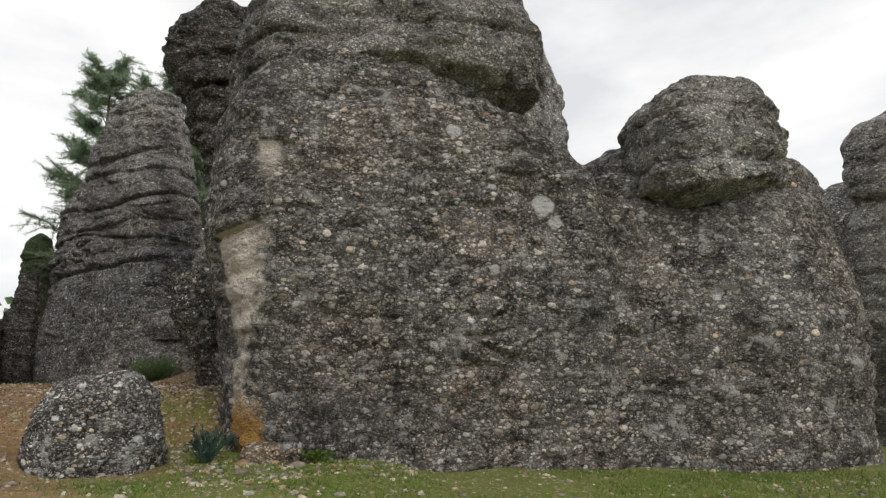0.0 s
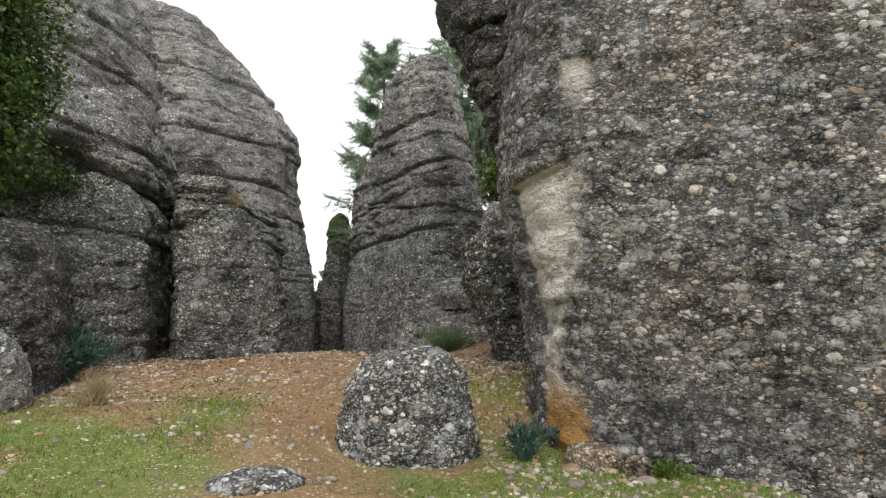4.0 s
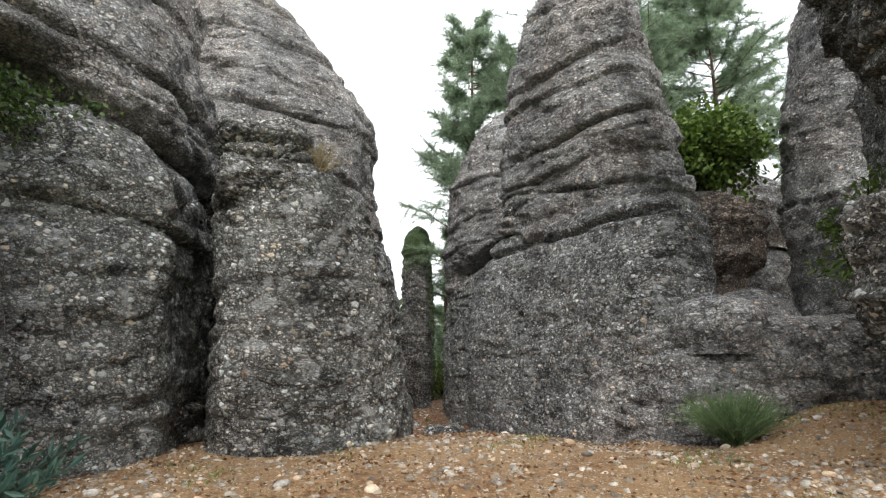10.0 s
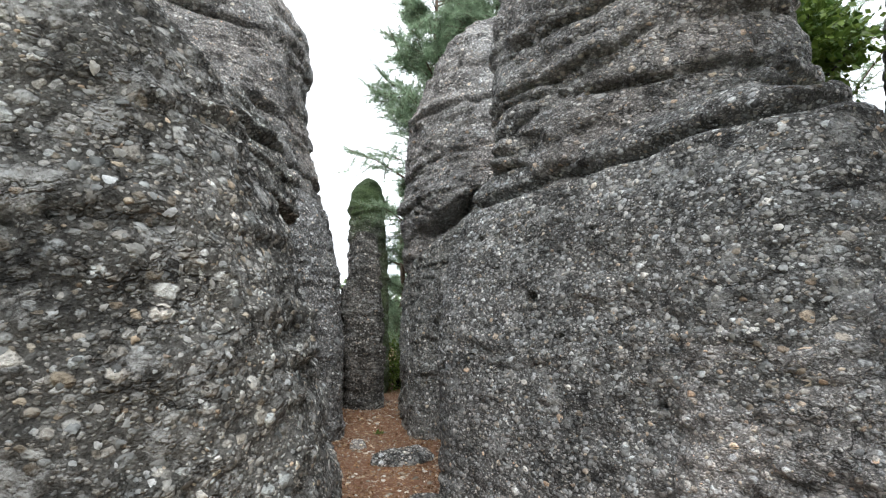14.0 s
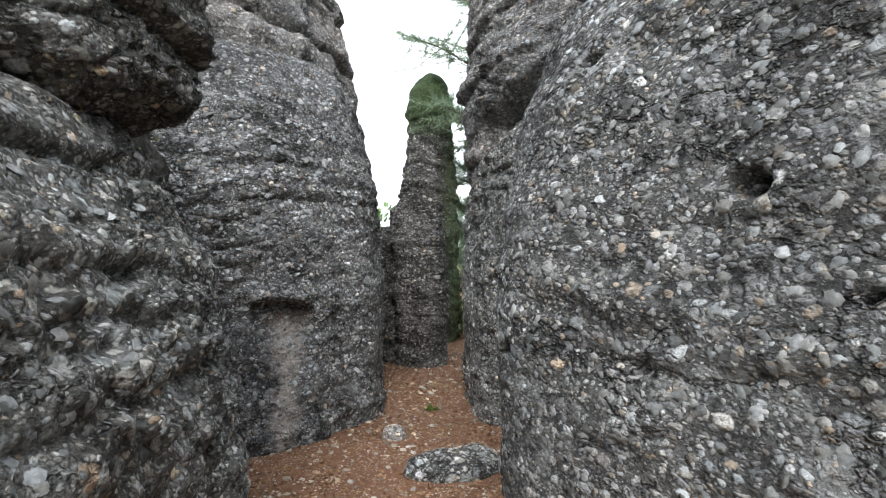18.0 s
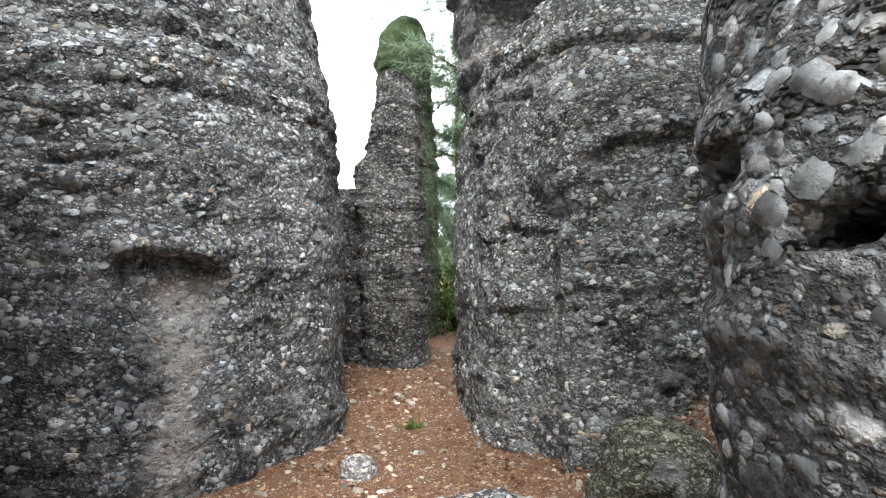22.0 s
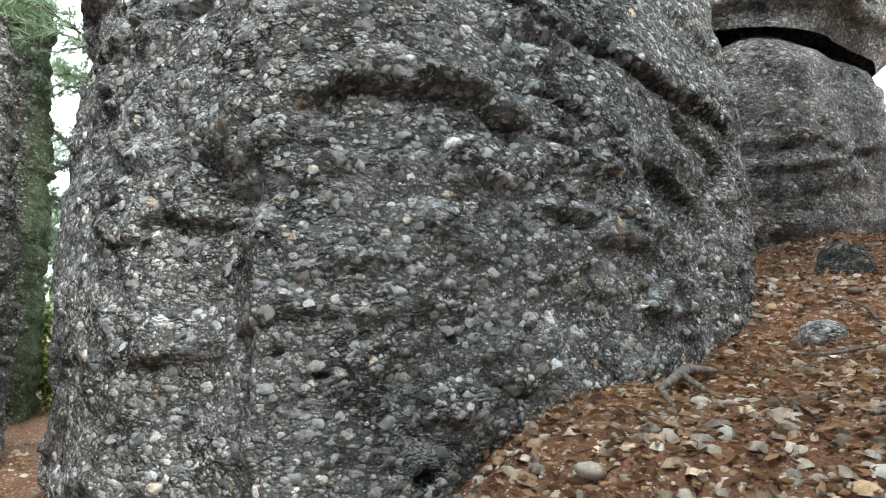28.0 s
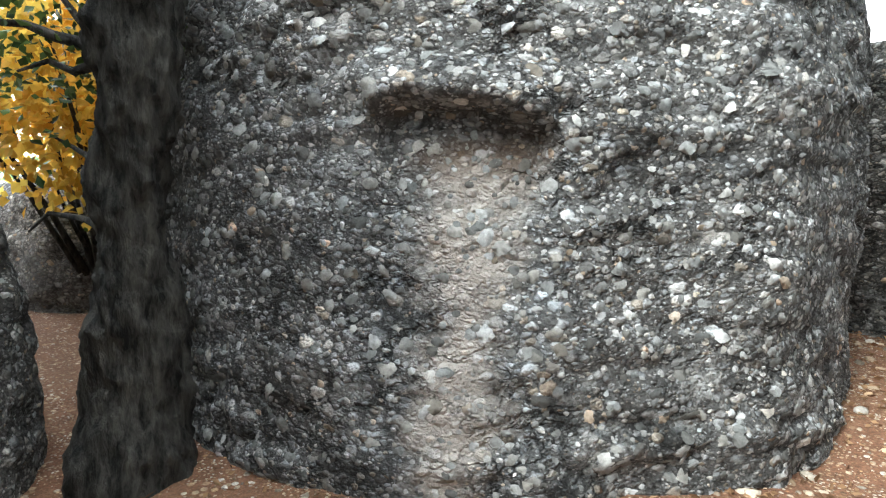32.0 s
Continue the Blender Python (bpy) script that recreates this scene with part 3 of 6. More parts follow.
# ---------- ground ----------
GX = [-0.3, -0.4, -0.2, -0.5, -1.5, -1.74, -1.7, -1.4, -1.07, -0.1, 0.0, -0.2, -0.1, 0.1, 0.2, 0.2, 0.1, 0.1]
GY = [-7.3, -5.4, -3.4, -2.2, 0.5, 2.2, 3.4, 5.0, 6.6, 8.6, 9.9, 11.3, 12.6, 14.1, 16.0, 18.0, 20.2, 23.0]
GZ = [-0.35, -0.2, -0.15, -0.05, 0.02, 0.15, 0.33, 0.52, 0.72, 0.78, 0.68, 0.4, 0.12, -0.08, -0.12, -0.06, 0.12, 0.1]
SIDE = [
    (1.0, 1.9, -0.28), (3.6, 0.8, -0.25), (5.7, -0.5, -0.5), (7.3, -1.5, -0.58), (10.3, -3.4, -0.7), (13, -4, -0.75), (2.5, 6.6, 0.72), (3.1, 5, 0.72), (2.4, 9.2, 0.6), (1.6, 10.2, 0.45),
    (5, 8, 1.2), (4.1, 7.3, 1.05), (4.06, 16, 1.05), (4.6, 15.8, 1.4), (5.8, 16.2, 1.9), (8.5, 17.5, 2.65), (7, 12, 2.2), (6, 10, 2.0), (-5, 9.3, 0.45), (-8, 7, 0.4), (-3.4, 9, 0.6), (-2.5, 15.6, -0.1), (-6, 4, 0.2), (-6, -4, -0.1),
]
CTRL = np.array([*zip(GX, GY, GZ), *SIDE])


def ground_z(x, y):
    x, y = np.asarray(x, float), np.asarray(y, float)
    d2 = (x[..., None] - CTRL[:, 0]) ** 2 + (y[..., None] - CTRL[:, 1]) ** 2
    w = 1 / (d2 + 0.35) ** 2
    z = (w * CTRL[:, 2]).sum(-1) / w.sum(-1)
    near = np.exp(-((np.hypot(x - 1, y - 6) / 45) ** 2))
    return z * near


def build_ground():
    a = np.concatenate([-np.geomspace(3000, 14.2, 40), np.arange(-14, 18, 0.2), np.geomspace(18.2, 3000, 40)])
    b = np.concatenate([-np.geomspace(3000, 10.2, 40), np.arange(-10, 28, 0.2), np.geomspace(28.2, 3000, 40)])
    x, y = np.meshgrid(a, b)
    z = ground_z(x, y)
    q = np.stack([x, y, 0 * x], -1).reshape(-1, 3)
    close = (np.hypot(x - 1, y - 8) < 40).ravel()
    n = np.where(close, 0.05 * fractal(q, 0.8, 3, 3) + 0.02 * fractal(q, 4.0, 3, 8), 0)
    v = np.stack([x.ravel(), y.ravel(), z.ravel() + n], -1)
    nx = len(a)
    i = (np.arange(len(b) - 1)[:, None] * nx + np.arange(nx - 1)[None]).ravel()
    f = np.stack([i, i + 1, i + nx + 1, i + nx], -1)
    return tagged(new("ground", grid_mesh("ground", v, f, soil_mat)), "gravelly reddish soil with thin grass and leaf litter", "ground", kind="structure")


build_ground()

# ---------- broken-out hollows ----------
def ease(v, low, high):
    t = np.clip((v - low) / (high - low), 0, 1)
    return t * t * (3 - 2 * t)


def scar_notch(q):
    x, y, z = q.T
    wob = 0.06 * gradient_noise(q * 5, 4)
    left = ease(x - (2.24 + 0.19 * np.maximum(2.6 - z, 0)) + wob, 0, 0.06)
    right = ease(2.85 + 0.18 * np.maximum(1.2 - z, 0) - x, -0.1, 0.3)
    top = ease(2.28 + 0.42 * x - z + 0.5 * wob, 0, 0.04)
    hollow = left * right * top * (y < 2.3) * ease(z, 0.3, 1.2)
    small = ease(x, 2.6, 2.68) * ease(3.02 - x, 0, 0.08) * ease(4.74 - z, 0, 0.04) * ease(z, 4.1, 4.6) * (y < 2.3)
    return -0.14 * hollow - 0.1 * small


def niche_notch(q):
    x, y, z = q.T
    wob = gradient_noise(q * 6, 7)
    top = 1.76 - 0.45 * np.maximum(np.abs(x + 1.6) - 0.12, 0) + 0.04 * wob
    inside = ease(x + 0.03 * wob, -1.9, -1.82) * ease(-1.2 - x + 0.03 * wob, 0, 0.06) * (y < 18)
    depth = 0.15 * np.exp(-np.maximum(top - z, 0) / 0.25) + 0.05 * ease(z, 0.0, 1.0)
    lip = 0.05 * np.exp(-((z - top - 0.06) / 0.08) ** 2) * inside
    return -depth * inside * ease(top - z, 0, 0.035) + lip


def arch_notch(q):
    x, y, z = q.T
    wob = gradient_noise(q * 5, 9)
    top = 2.66 - 0.55 * np.maximum(np.abs(x - 2.15) - 0.25, 0) ** 1.3 + 0.09 * wob
    inside = ease(x, 1.45, 1.6) * ease(2.85 - x, 0, 0.2) * (y < 17.6)
    d = -0.13 * np.exp(-np.maximum(top - z, 0) / 0.18) * inside * ease(top - z, 0, 0.03)
    d += 0.06 * np.exp(-((z - top - 0.06) / 0.07) ** 2) * inside
    top2 = 2.2 - 0.5 * np.abs(x - 1.42) + 0.04 * wob
    d -= 0.06 * np.exp(-np.maximum(top2 - z, 0) / 0.12) * ease(0.2 - np.abs(x - 1.42), 0, 0.06) * ease(top2 - z, 0, 0.03) * (y < 17.6)
    top3 = 2.42 - 0.4 * (x - 4.0) + 0.05 * wob
    d -= 0.12 * np.exp(-np.maximum(top3 - z, 0) / 0.3) * ease(0.42 - np.abs(x - 4.15), 0, 0.1) * ease(top3 - z, 0, 0.03) * (y < 17.6)
    top4 = 2.85 - 0.5 * (x - 4.3) + 0.05 * wob
    d -= 0.1 * np.exp(-np.maximum(top4 - z, 0) / 0.3) * ease(0.4 - np.abs(x - 4.5), 0, 0.1) * ease(top4 - z, 0, 0.03) * (y < 17.6)
    d -= 0.13 * ease(1.4 - x + 0.05 * wob, 0, 0.1) * ease(2.5 - z, 0, 0.5) * ease(17.7 - y, 0, 0.3)
    d -= 0.55 * ease(z - wall_cave(x), -0.35, 0.35) * ease(2.3 - x, 0, 0.4) * (y < 18.6)
    # left flank: an undercut running round the corner
    top5 = 2.0 + 0.1 * wob
    d -= 0.1 * np.exp(-np.maximum(top5 - z, 0) / 0.2) * ease(17.9 - y, 0, 0.1) * ease(y, 17.1, 17.3) * ease(top5 - z, 0, 0.03) * (x < 1.6)
    for hx, hz, hr in ((1.22, 3.2, 0.07), (2.7, 1.37, 0.04), (1.64, 1.2, 0.035), (4.5, 1.78, 0.05), (2.1, 0.7, 0.06), (1.45, 1.3, 0.03)):
        d -= 0.12 * np.exp(-(((x - hx) / hr) ** 2 + ((z - hz) / (0.7 * hr)) ** 2) ** 2) * (y < 18.2)
    return d


def ledge_notch(q):
    x, y, z = q.T
    wob = gradient_noise(q * 1.3, 16)
    return -0.85 * np.exp(-(((z - 5.0 - 0.1 * wob) / 0.34) ** 4)) * np.exp(-(((x + 6.3) / 0.85) ** 4)) * (y < 9.5)


def wall_cave(x):
    return 3.75 + 0.78 * (np.clip(x, 0.6, 2.3) - 0.8)


def block_notch(q):
    x, y, z = q.T
    low = wall_cave(x) + 0.05 * gradient_noise(q * 2, 18)
    near = ease(18.5 - y, 0, 0.6) * ease(2.3 - x, 0, 0.5)
    return -0.65 * near * ease(low + 0.3 - z, -0.1, 0.1) + 0.12 * near * np.exp(-(((z - low - 0.75) / 0.3) ** 2))


def cave_notch(q):
    x, y, z = q.T
    d = 0
    for cy, cz, cr in ((10.2, 1.9, 0.16), (12.4, 2.2, 0.12), (13.5, 1.5, 0.1), (11.2, 1.2, 0.1), (13.2, 2.5, 0.12), (12.9, 1.0, 0.09)):
        d -= 0.1 * np.exp(-(((y - cy) / (2 * cr)) ** 2 + ((z - cz) / (0.45 * cr)) ** 2)) * (x > -2.6)
    return d


def crown_notch(q):
    x, y, z = q.T
    wob = gradient_noise(q * 1.6, 15)
    line = 3.95 + 0.12 * wob + 0.12 * (x - 2)
    d = -0.16 * np.exp(-(((z - line) / 0.07) ** 2))
    return d - 0.5 * np.exp(-(((z - 3.95 - 0.1 * wob) / 0.24) ** 4)) * ease(y, 12.2, 12.9) * (x < 2.2)


def hole_notch(q):
    x, y, z = q.T
    line = 3.95 + 0.12 * gradient_noise(q * 1.6, 15) + 0.12 * (x - 2)
    d = -0.2 * np.exp(-(((z - line) / 0.06) ** 2))
    for hy, hz, hr in ((12.0, 2.52, 0.075), (12.9, 3.3, 0.05), (11.3, 3.2, 0.04), (12.4, 1.75, 0.035), (10.6, 1.5, 0.05), (13.0, 2.5, 0.03), (11.6, 2.1, 0.03), (13.55, 1.82, 0.055), (13.3, 1.7, 0.04)):
        d -= 0.2 * np.exp(-(((y - hy) / hr) ** 2 + ((z - hz) / (0.6 * hr)) ** 2) ** 2) * (x < 2.6)
    return d


# ---------- rocks ----------
# boulder wall with the pale scar
rock = thing("scarred_rock", "huge grey conglomerate rock with a pale broken scar", "rock")
rock_body("face", [(2.55, 1.4), (4, 0.5), (5.4, -0.3), (6.7, -0.95), (7.8, -1.4), (9, -0.5), (8.5, 3), (5, 5.0), (3.5, 4.4), (2.5, 3.2), (2.28, 2.15)],
          [(-0.9, 0.95, 0.97, 0.32), (0.4, 0.96, 0.98, 0.3), (1.5, 0.98, 0.99, 0.2), (2.7, 1.0, 1.0, 0.08), (3.8, 1.01, 1.0, 0.0), (5.0, 1.0, 1.0, 0.0), (5.9, 0.93, 0.95, 0.0), (6.5, 0.8, 0.85, 0.0), (6.9, 0.5, 0.6, 0), (7.0, 0.1, 0.1, 0)],
          rock_scar, rock, 11, 0.042, 0.1, 0.04, 0.8, 0.075, notch=scar_notch, crag=(0.7, 1),
          bend=lambda g: np.stack([g[..., 0], g[..., 1], np.where(g[..., 2] > 0, g[..., 2] * (1 - 0.085 * np.clip(g[..., 0] - 4.8, 0, 9) ** 1.1), g[..., 2])], -1))
rock_body("caprock", [(3.0, 2.0), (4, 1.0), (5.0, 0.15), (6.0, -0.25), (7.0, -0.35), (7.6, 1.0), (7.2, 4), (5, 5.2), (3.4, 4.6)],
          [(5.9, 0.8, 0.8), (6.3, 0.95, 0.95), (6.45, 1.06, 1.08), (6.9, 1.1, 1.12), (7.6, 1.08, 1.08), (8.3, 1.0, 1.0), (9.3, 0.8, 0.8), (10, 0.5, 0.5), (10.2, 0.1, 0.1)], rock_pale, rock, 12, 0.05, 0.32, 0.12, 1.4, 0.1, crag=(0.8, 1.0), seams=((7.0, 0.22, 0.07, 0.05, 0), (7.9, 0.26, 0.08, -0.1, 0), (8.8, 0.2, 0.08, 0.08, 0)),
          bend=lambda g: np.stack([g[..., 0], g[..., 1], g[..., 2] - 0.12 * np.clip(g[..., 0] - 4.5, 0, 9)], -1))
rock_body("rear_block", [(6.5, 1.4), (8.0, 0.8), (9.5, 1.0), (10.45, 1.8), (10.2, 3.5), (8, 4.5), (6, 3.5)],
          [(3.0, 1.0), (6.2, 1.0), (6.75, 1.02), (7.0, 0.98), (7.6, 0.98), (8.2, 0.91), (8.6, 0.82), (8.95, 0.55), (9.1, 0.1)], rock_pale, rock, 14, 0.07, 0.2, 0.1, 0.9, 0.08, seams=((6.95, 0.2, 0.07, -0.1, 0), (7.8, 0.15, 0.07, -0.1, 0)))
rock = thing("far_ridge_rock", "grey layered rock behind the scarred rock", "rock")
rock_body("block", [(9.3, 3.0), (10.2, 2.6), (11, 3.2), (11.2, 4.6), (10.5, 5.6), (9.5, 5)], [(-0.8, 1), (3, 1), (4.5, 0.9), (5.3, 0.7), (5.8, 0.3), (5.9, 0.05)], rock_pale, rock, 13, 0.1, 0.25, 0.12)

rock = thing("shouldered_rock", "grey conglomerate rock with a rounded cap", "rock")
rock_body("face", [(7.5, -0.9), (8.4, -1.7), (9.3, -2.4), (10.4, -3.2), (12.2, -3.6), (13.2, -2.5), (13, 0), (10.5, 1.5), (8, 1)],
          [(-1.2, 1.0), (1.8, 1.0), (2.8, 0.95, 0.95, 0.1), (3.6, 0.91, 0.91, 0.28), (4.5, 0.84, 0.84, 0.55), (5.2, 0.68, 0.68, 0.62), (5.6, 0.4, 0.4, 0.6), (5.75, 0.05, 0.05, 0.6)], rock_scar, rock, 21, 0.045, 0.16, 0.04, 0.8, 0.07, crag=(0.7, 1), seams=((2.2, 0.06, 0.04, 0.25, 0), (3.9, 0.09, 0.05, -0.15, 0)))
rock_body("cap", [(8.6, -2.2), (9.7, -3.0), (11.2, -3.1), (12.0, -1.7), (10.9, -0.5), (9.2, -0.7)], [(3.9, 0.5), (4.15, 0.82), (4.3, 0.95), (4.6, 0.99), (4.75, 0.95), (5.2, 0.97), (5.6, 0.94), (6.1, 0.8), (6.4, 0.55), (6.6, 0.1)], rock_pale, rock, 22, 0.05, 0.22, 0.08, 1.2, 0.09, seams=((4.75, 0.2, 0.06, 0.12, 0), (5.6, 0.14, 0.06, 0.05, 0)),
          bend=lambda g: np.stack([g[..., 0], g[..., 1], g[..., 2] + 0.12 * (g[..., 0] - 10.2)], -1))
rock = thing("narrow_rock", "narrow grey layered rock pinnacle", "rock")
rock_body("column", [(14.6, -4.8), (15.5, -4.6), (15.7, -3.2), (14.6, -3)], [(-1, 1.3), (3, 1.25), (4.2, 1.05), (4.45, 0.9), (4.9, 1.0), (5.6, 1.0), (6.2, 0.8), (6.6, 0.1)], rock_pale, rock, 23, 0.07, 0.15, 0.08, 0.7, seams=((4.6, 0.2, 0.07, 0, 0), (5.3, 0.16, 0.06, 0, 0)))
rock_body("shoulder", [(16.4, -4.4), (19, -4.6), (20, -2), (17, -1)], [(-1, 1.0), (4, 1.0), (5.5, 0.8), (6.2, 0.1)], rock_mat, rock, 24, 0.12, 0.3, 0.06)

# dark overhanging column and the block under it
rock = thing("overhanging_rock", "dark mossy conglomerate column with an overhanging head", "rock")
rock_body("column", [(4.9, 6.6), (5.7, 6.0), (6.9, 6.9), (6.7, 8.4), (5.5, 8.6), (4.8, 7.6)], [(0.2, 1.0), (2.5, 0.95), (4, 0.95), (5, 1.0), (7, 0.9), (8, 0.4)], rock_dark, rock, 31, 0.07, 0.25, 0.05, 0.5, 0.09)
rock_body("head", [(2.75, 5.7), (3.7, 5.0), (5.2, 5.0), (5.9, 6.6), (4.8, 7.6), (3.1, 7.0)], [(4.15, 0.5, 0.6, 0.78), (4.6, 0.78, 0.85, 0.56), (5.4, 0.93, 0.97, 0.28), (6.3, 1.0, 1.0, 0.08), (7.2, 1.02, 1.0, -0.15), (7.6, 1.06, 1.0, -0.3), (8.1, 1.12, 1.0, -0.5), (8.8, 1.08, 1.0, -0.55), (9.4, 0.9, 0.9, -0.35), (9.8, 0.6, 0.6, -0.1), (10.0, 0.05, 0.05, 0)], rock_dark, rock, 32, 0.045, 0.24, 0.06, 0.8, 0.14, crag=(0.7, 1.1), seams=((7.5, 0.3, 0.09, 0.1, 0), (6.2, 0.12, 0.06, 0.2, 0), (5.0, 0.12, 0.06, -0.1, 0)))
rock = thing("leaning_block", "dark leaning conglomerate block with pale lichen", "rock")
rock_body("block", [(2.35, 5.25), (3.0, 4.7), (3.9, 4.8), (4.3, 5.6), (3.8, 6.4), (2.7, 6.3)], [(0.3, 0.62, 0.8, 0.42), (0.9, 0.68, 0.85, 0.36), (1.7, 0.85, 0.95, 0.15), (2.4, 1.0, 1.0, 0.0), (2.95, 0.97, 0.97, 0.0), (3.15, 0.75, 0.75, 0.05), (3.2, 0.1, 0.1, 0.1)], rock_block, rock, 33, 0.03, 0.18, 0.03, 0.4, 0.1, seams=((2.55, 0.07, 0.04, 0, 0), (1.5, 0.08, 0.05, 0.2, 0)))
rock_body("top_stone", [(2.75, 5.3), (3.2, 5.05), (3.7, 5.2), (3.75, 5.8), (3.1, 6.0)], [(2.9, 0.95), (3.3, 1.0), (3.6, 0.85), (3.8, 0.5), (3.85, 0.1)], rock_pale, rock, 34, 0.03, 0.12, 0, 0.4, 0.09, crag=(0.3, 1.0))

# boulder on the open ground
rock = thing("lichened_boulder", "rounded grey boulder crusted with pale lichen", "boulder")
rock_body("stone", [(0.1, 2.3), (0.55, 1.8), (1.35, 1.8), (1.82, 2.3), (1.68, 3.15), (0.9, 3.45), (0.22, 3.05)], [(-0.6, 0.98), (-0.2, 1.02), (0.3, 1.0), (0.75, 0.88), (1.0, 0.65), (1.1, 0.35), (1.12, 0.05)], rock_lichen, rock, 41, 0.022, 0.14, 0, 0.4, 0.075, crag=(0.35, 0.7))

# conical pillar at the right of the passage
rock = thing("conical_pillar", "tall conical conglomerate pillar with stacked layers", "rock")
rock_body("base", [(2.35, 9.5), (3.4, 9.4), (4.05, 10.3), (4.35, 12), (4.2, 13.6), (2.4, 14.0), (0.95, 13.9), (0.52, 13.4), (1.1, 12.1), (1.75, 10.7)],
          [(-0.6, 1.0, 1.0), (1.0, 1.0, 1.0), (1.8, 0.99, 1.0, 0.0), (2.5, 0.97, 0.99, 0.02), (3.1, 0.94, 0.97, 0.06), (3.6, 0.9, 0.94, 0.14), (4.1, 0.85, 0.89, 0.2), (4.4, 0.6, 0.65, 0.2), (4.45, 0.1, 0.1, 0)], rock_mat, rock, 51, 0.034, 0.1, 0.02, 0.4, 0.035, notch=hole_notch)
rock_body("crown", [(1.2, 13.0), (1.75, 11.7), (2.6, 10.65), (3.6, 10.5), (4.5, 11.3), (4.7, 12.6), (4, 13.8), (2.1, 13.9)],
          [(3.5, 0.93), (3.9, 0.97), (4.3, 0.99), (5.2, 0.97, 0.97, -0.06), (6, 0.93, 0.95, -0.12), (7, 0.85, 0.87, -0.18), (8, 0.73, 0.74, -0.22), (9, 0.61, 0.61, -0.2), (9.5, 0.49, 0.49, -0.15), (9.85, 0.3, 0.3, -0.1), (9.98, 0.05, 0.05, -0.1)], rock_pale, rock, 52, 0.04, 0.14, 0.06, 1.6, 0.1, (0.05, 0.0), notch=crown_notch, crag=(0.8, 1.1),
          seams=((4.75, 0.13, 0.05, -0.12, 0), (5.35, 0.16, 0.05, 0.1, 0), (6.05, 0.2, 0.06, 0.22, 0), (6.9, 0.17, 0.06, 0.1, 0), (7.6, 0.2, 0.06, 0.28, 0), (8.4, 0.16, 0.06, 0.1, 0), (9.15, 0.13, 0.05, 0.2, 0)))
rock_body("buttress", [(1.98, 10.5), (2.15, 9.8), (2.6, 9.15), (3.4, 8.95), (4.0, 9.5), (3.6, 10.5)],
          [(-0.3, 1.03), (1.2, 1.0), (2.0, 0.97), (2.5, 0.86), (2.8, 0.66), (2.95, 0.35), (3.0, 0.05)], rock_pale, rock, 54, 0.035, 0.1, 0.02, 0.5, 0.07, crag=(0.4, 1.0), seams=((1.7, 0.1, 0.05, -0.2, 0),),
          bend=lambda g: np.stack([g[..., 0], g[..., 1], np.where(g[..., 2] > 0, g[..., 2] * (1 - 0.17 * np.clip(g[..., 0] - 2.1, 0, 1.9)), g[..., 2])], -1))
rock = thing("low_ridge_rock", "low grey conglomerate ledge beside the conical pillar", "rock")
rock_body("ledge", [(2.3, 9.3), (3.2, 8.7), (4.8, 8.5), (7, 8.6), (8.4, 9.6), (6.5, 10.6), (3.6, 10.6)], [(0.0, 1.0), (0.9, 0.98), (1.5, 0.95), (2.0, 0.85), (2.3, 0.6), (2.35, 0.1)], rock_pale, rock, 53, 0.04, 0.2, 0.03, 0.4, 0.08, seams=((1.4, 0.12, 0.05, 0.1, 0),))

# left pillar
rock = thing("rugged_pillar", "rugged conglomerate pillar with a ledged top", "rock")
rock_body("base", [(-2.5, 8.65), (-1.7, 8.88), (-1.02, 9.7), (-0.87, 11), (-0.92, 12.5), (-1.12, 13.9), (-1.7, 14.5), (-2.6, 14.6), (-4.4, 13.8), (-3.85, 11.6), (-3.75, 10.4), (-3.6, 9.35), (-3.2, 8.8)],
          [(-0.6, 1.0, 1.0), (0.6, 1.0, 1.0), (1.3, 0.96, 1.0, -0.03), (1.8, 0.93, 1.0, -0.07), (2.4, 0.86, 1.0, -0.2), (2.75, 0.8, 0.99, -0.3), (2.95, 0.75, 0.97, -0.36), (3.06, 0.64, 0.85, -0.4), (3.12, 0.1, 0.1, -0.4)], rock_rugged, rock, 61, 0.028, 0.1, 0.04, 0.5, 0.06, notch=cave_notch, crag=(0.34, 0.8), seams=((1.35, 0.05, 0.03, 0.1, 0.1), (2.15, 0.07, 0.035, -0.1, 0.05), (2.6, 0.1, 0.04, 0.1, 0)),
          bend=lambda g: np.stack([g[..., 0], g[..., 1], g[..., 2] + 0.4 * np.clip(12.0 - g[..., 1], 0, 3) * np.clip((g[..., 2] - 1.4) / 1.6, 0, 1)], -1))
rock_body("ledge", [(-3.6, 8.9), (-3.0, 8.6), (-2.5, 8.85), (-2.25, 9.9), (-2.05, 11.5), (-1.45, 13.1), (-1.45, 13.9), (-2.0, 14.4), (-3.2, 14.1), (-3.65, 12)],
          [(2.75, 0.5), (3.12, 0.62), (3.2, 0.9), (3.3, 0.97), (3.6, 1.0), (4.1, 0.99), (4.4, 0.95, 0.96, -0.05), (4.7, 0.83, 0.86, -0.12), (4.9, 0.66, 0.7, -0.2), (5.0, 0.4, 0.4, -0.25), (5.05, 0.05, 0.05, -0.25)], rock_rugged, rock, 62, 0.028, 0.14, 0.06, 0.6, 0.08, crag=(0.36, 0.9), seams=((3.85, 0.26, 0.06, 0, -0.12), (4.35, 0.3, 0.06, 0.15, -0.04)),
          bend=lambda g: np.stack([g[..., 0], g[..., 1], g[..., 2] + 0.14 * np.clip(12.0 - g[..., 1], 0, 3) * np.clip((5.0 - g[..., 2]) / 1.7, 0, 1)], -1))

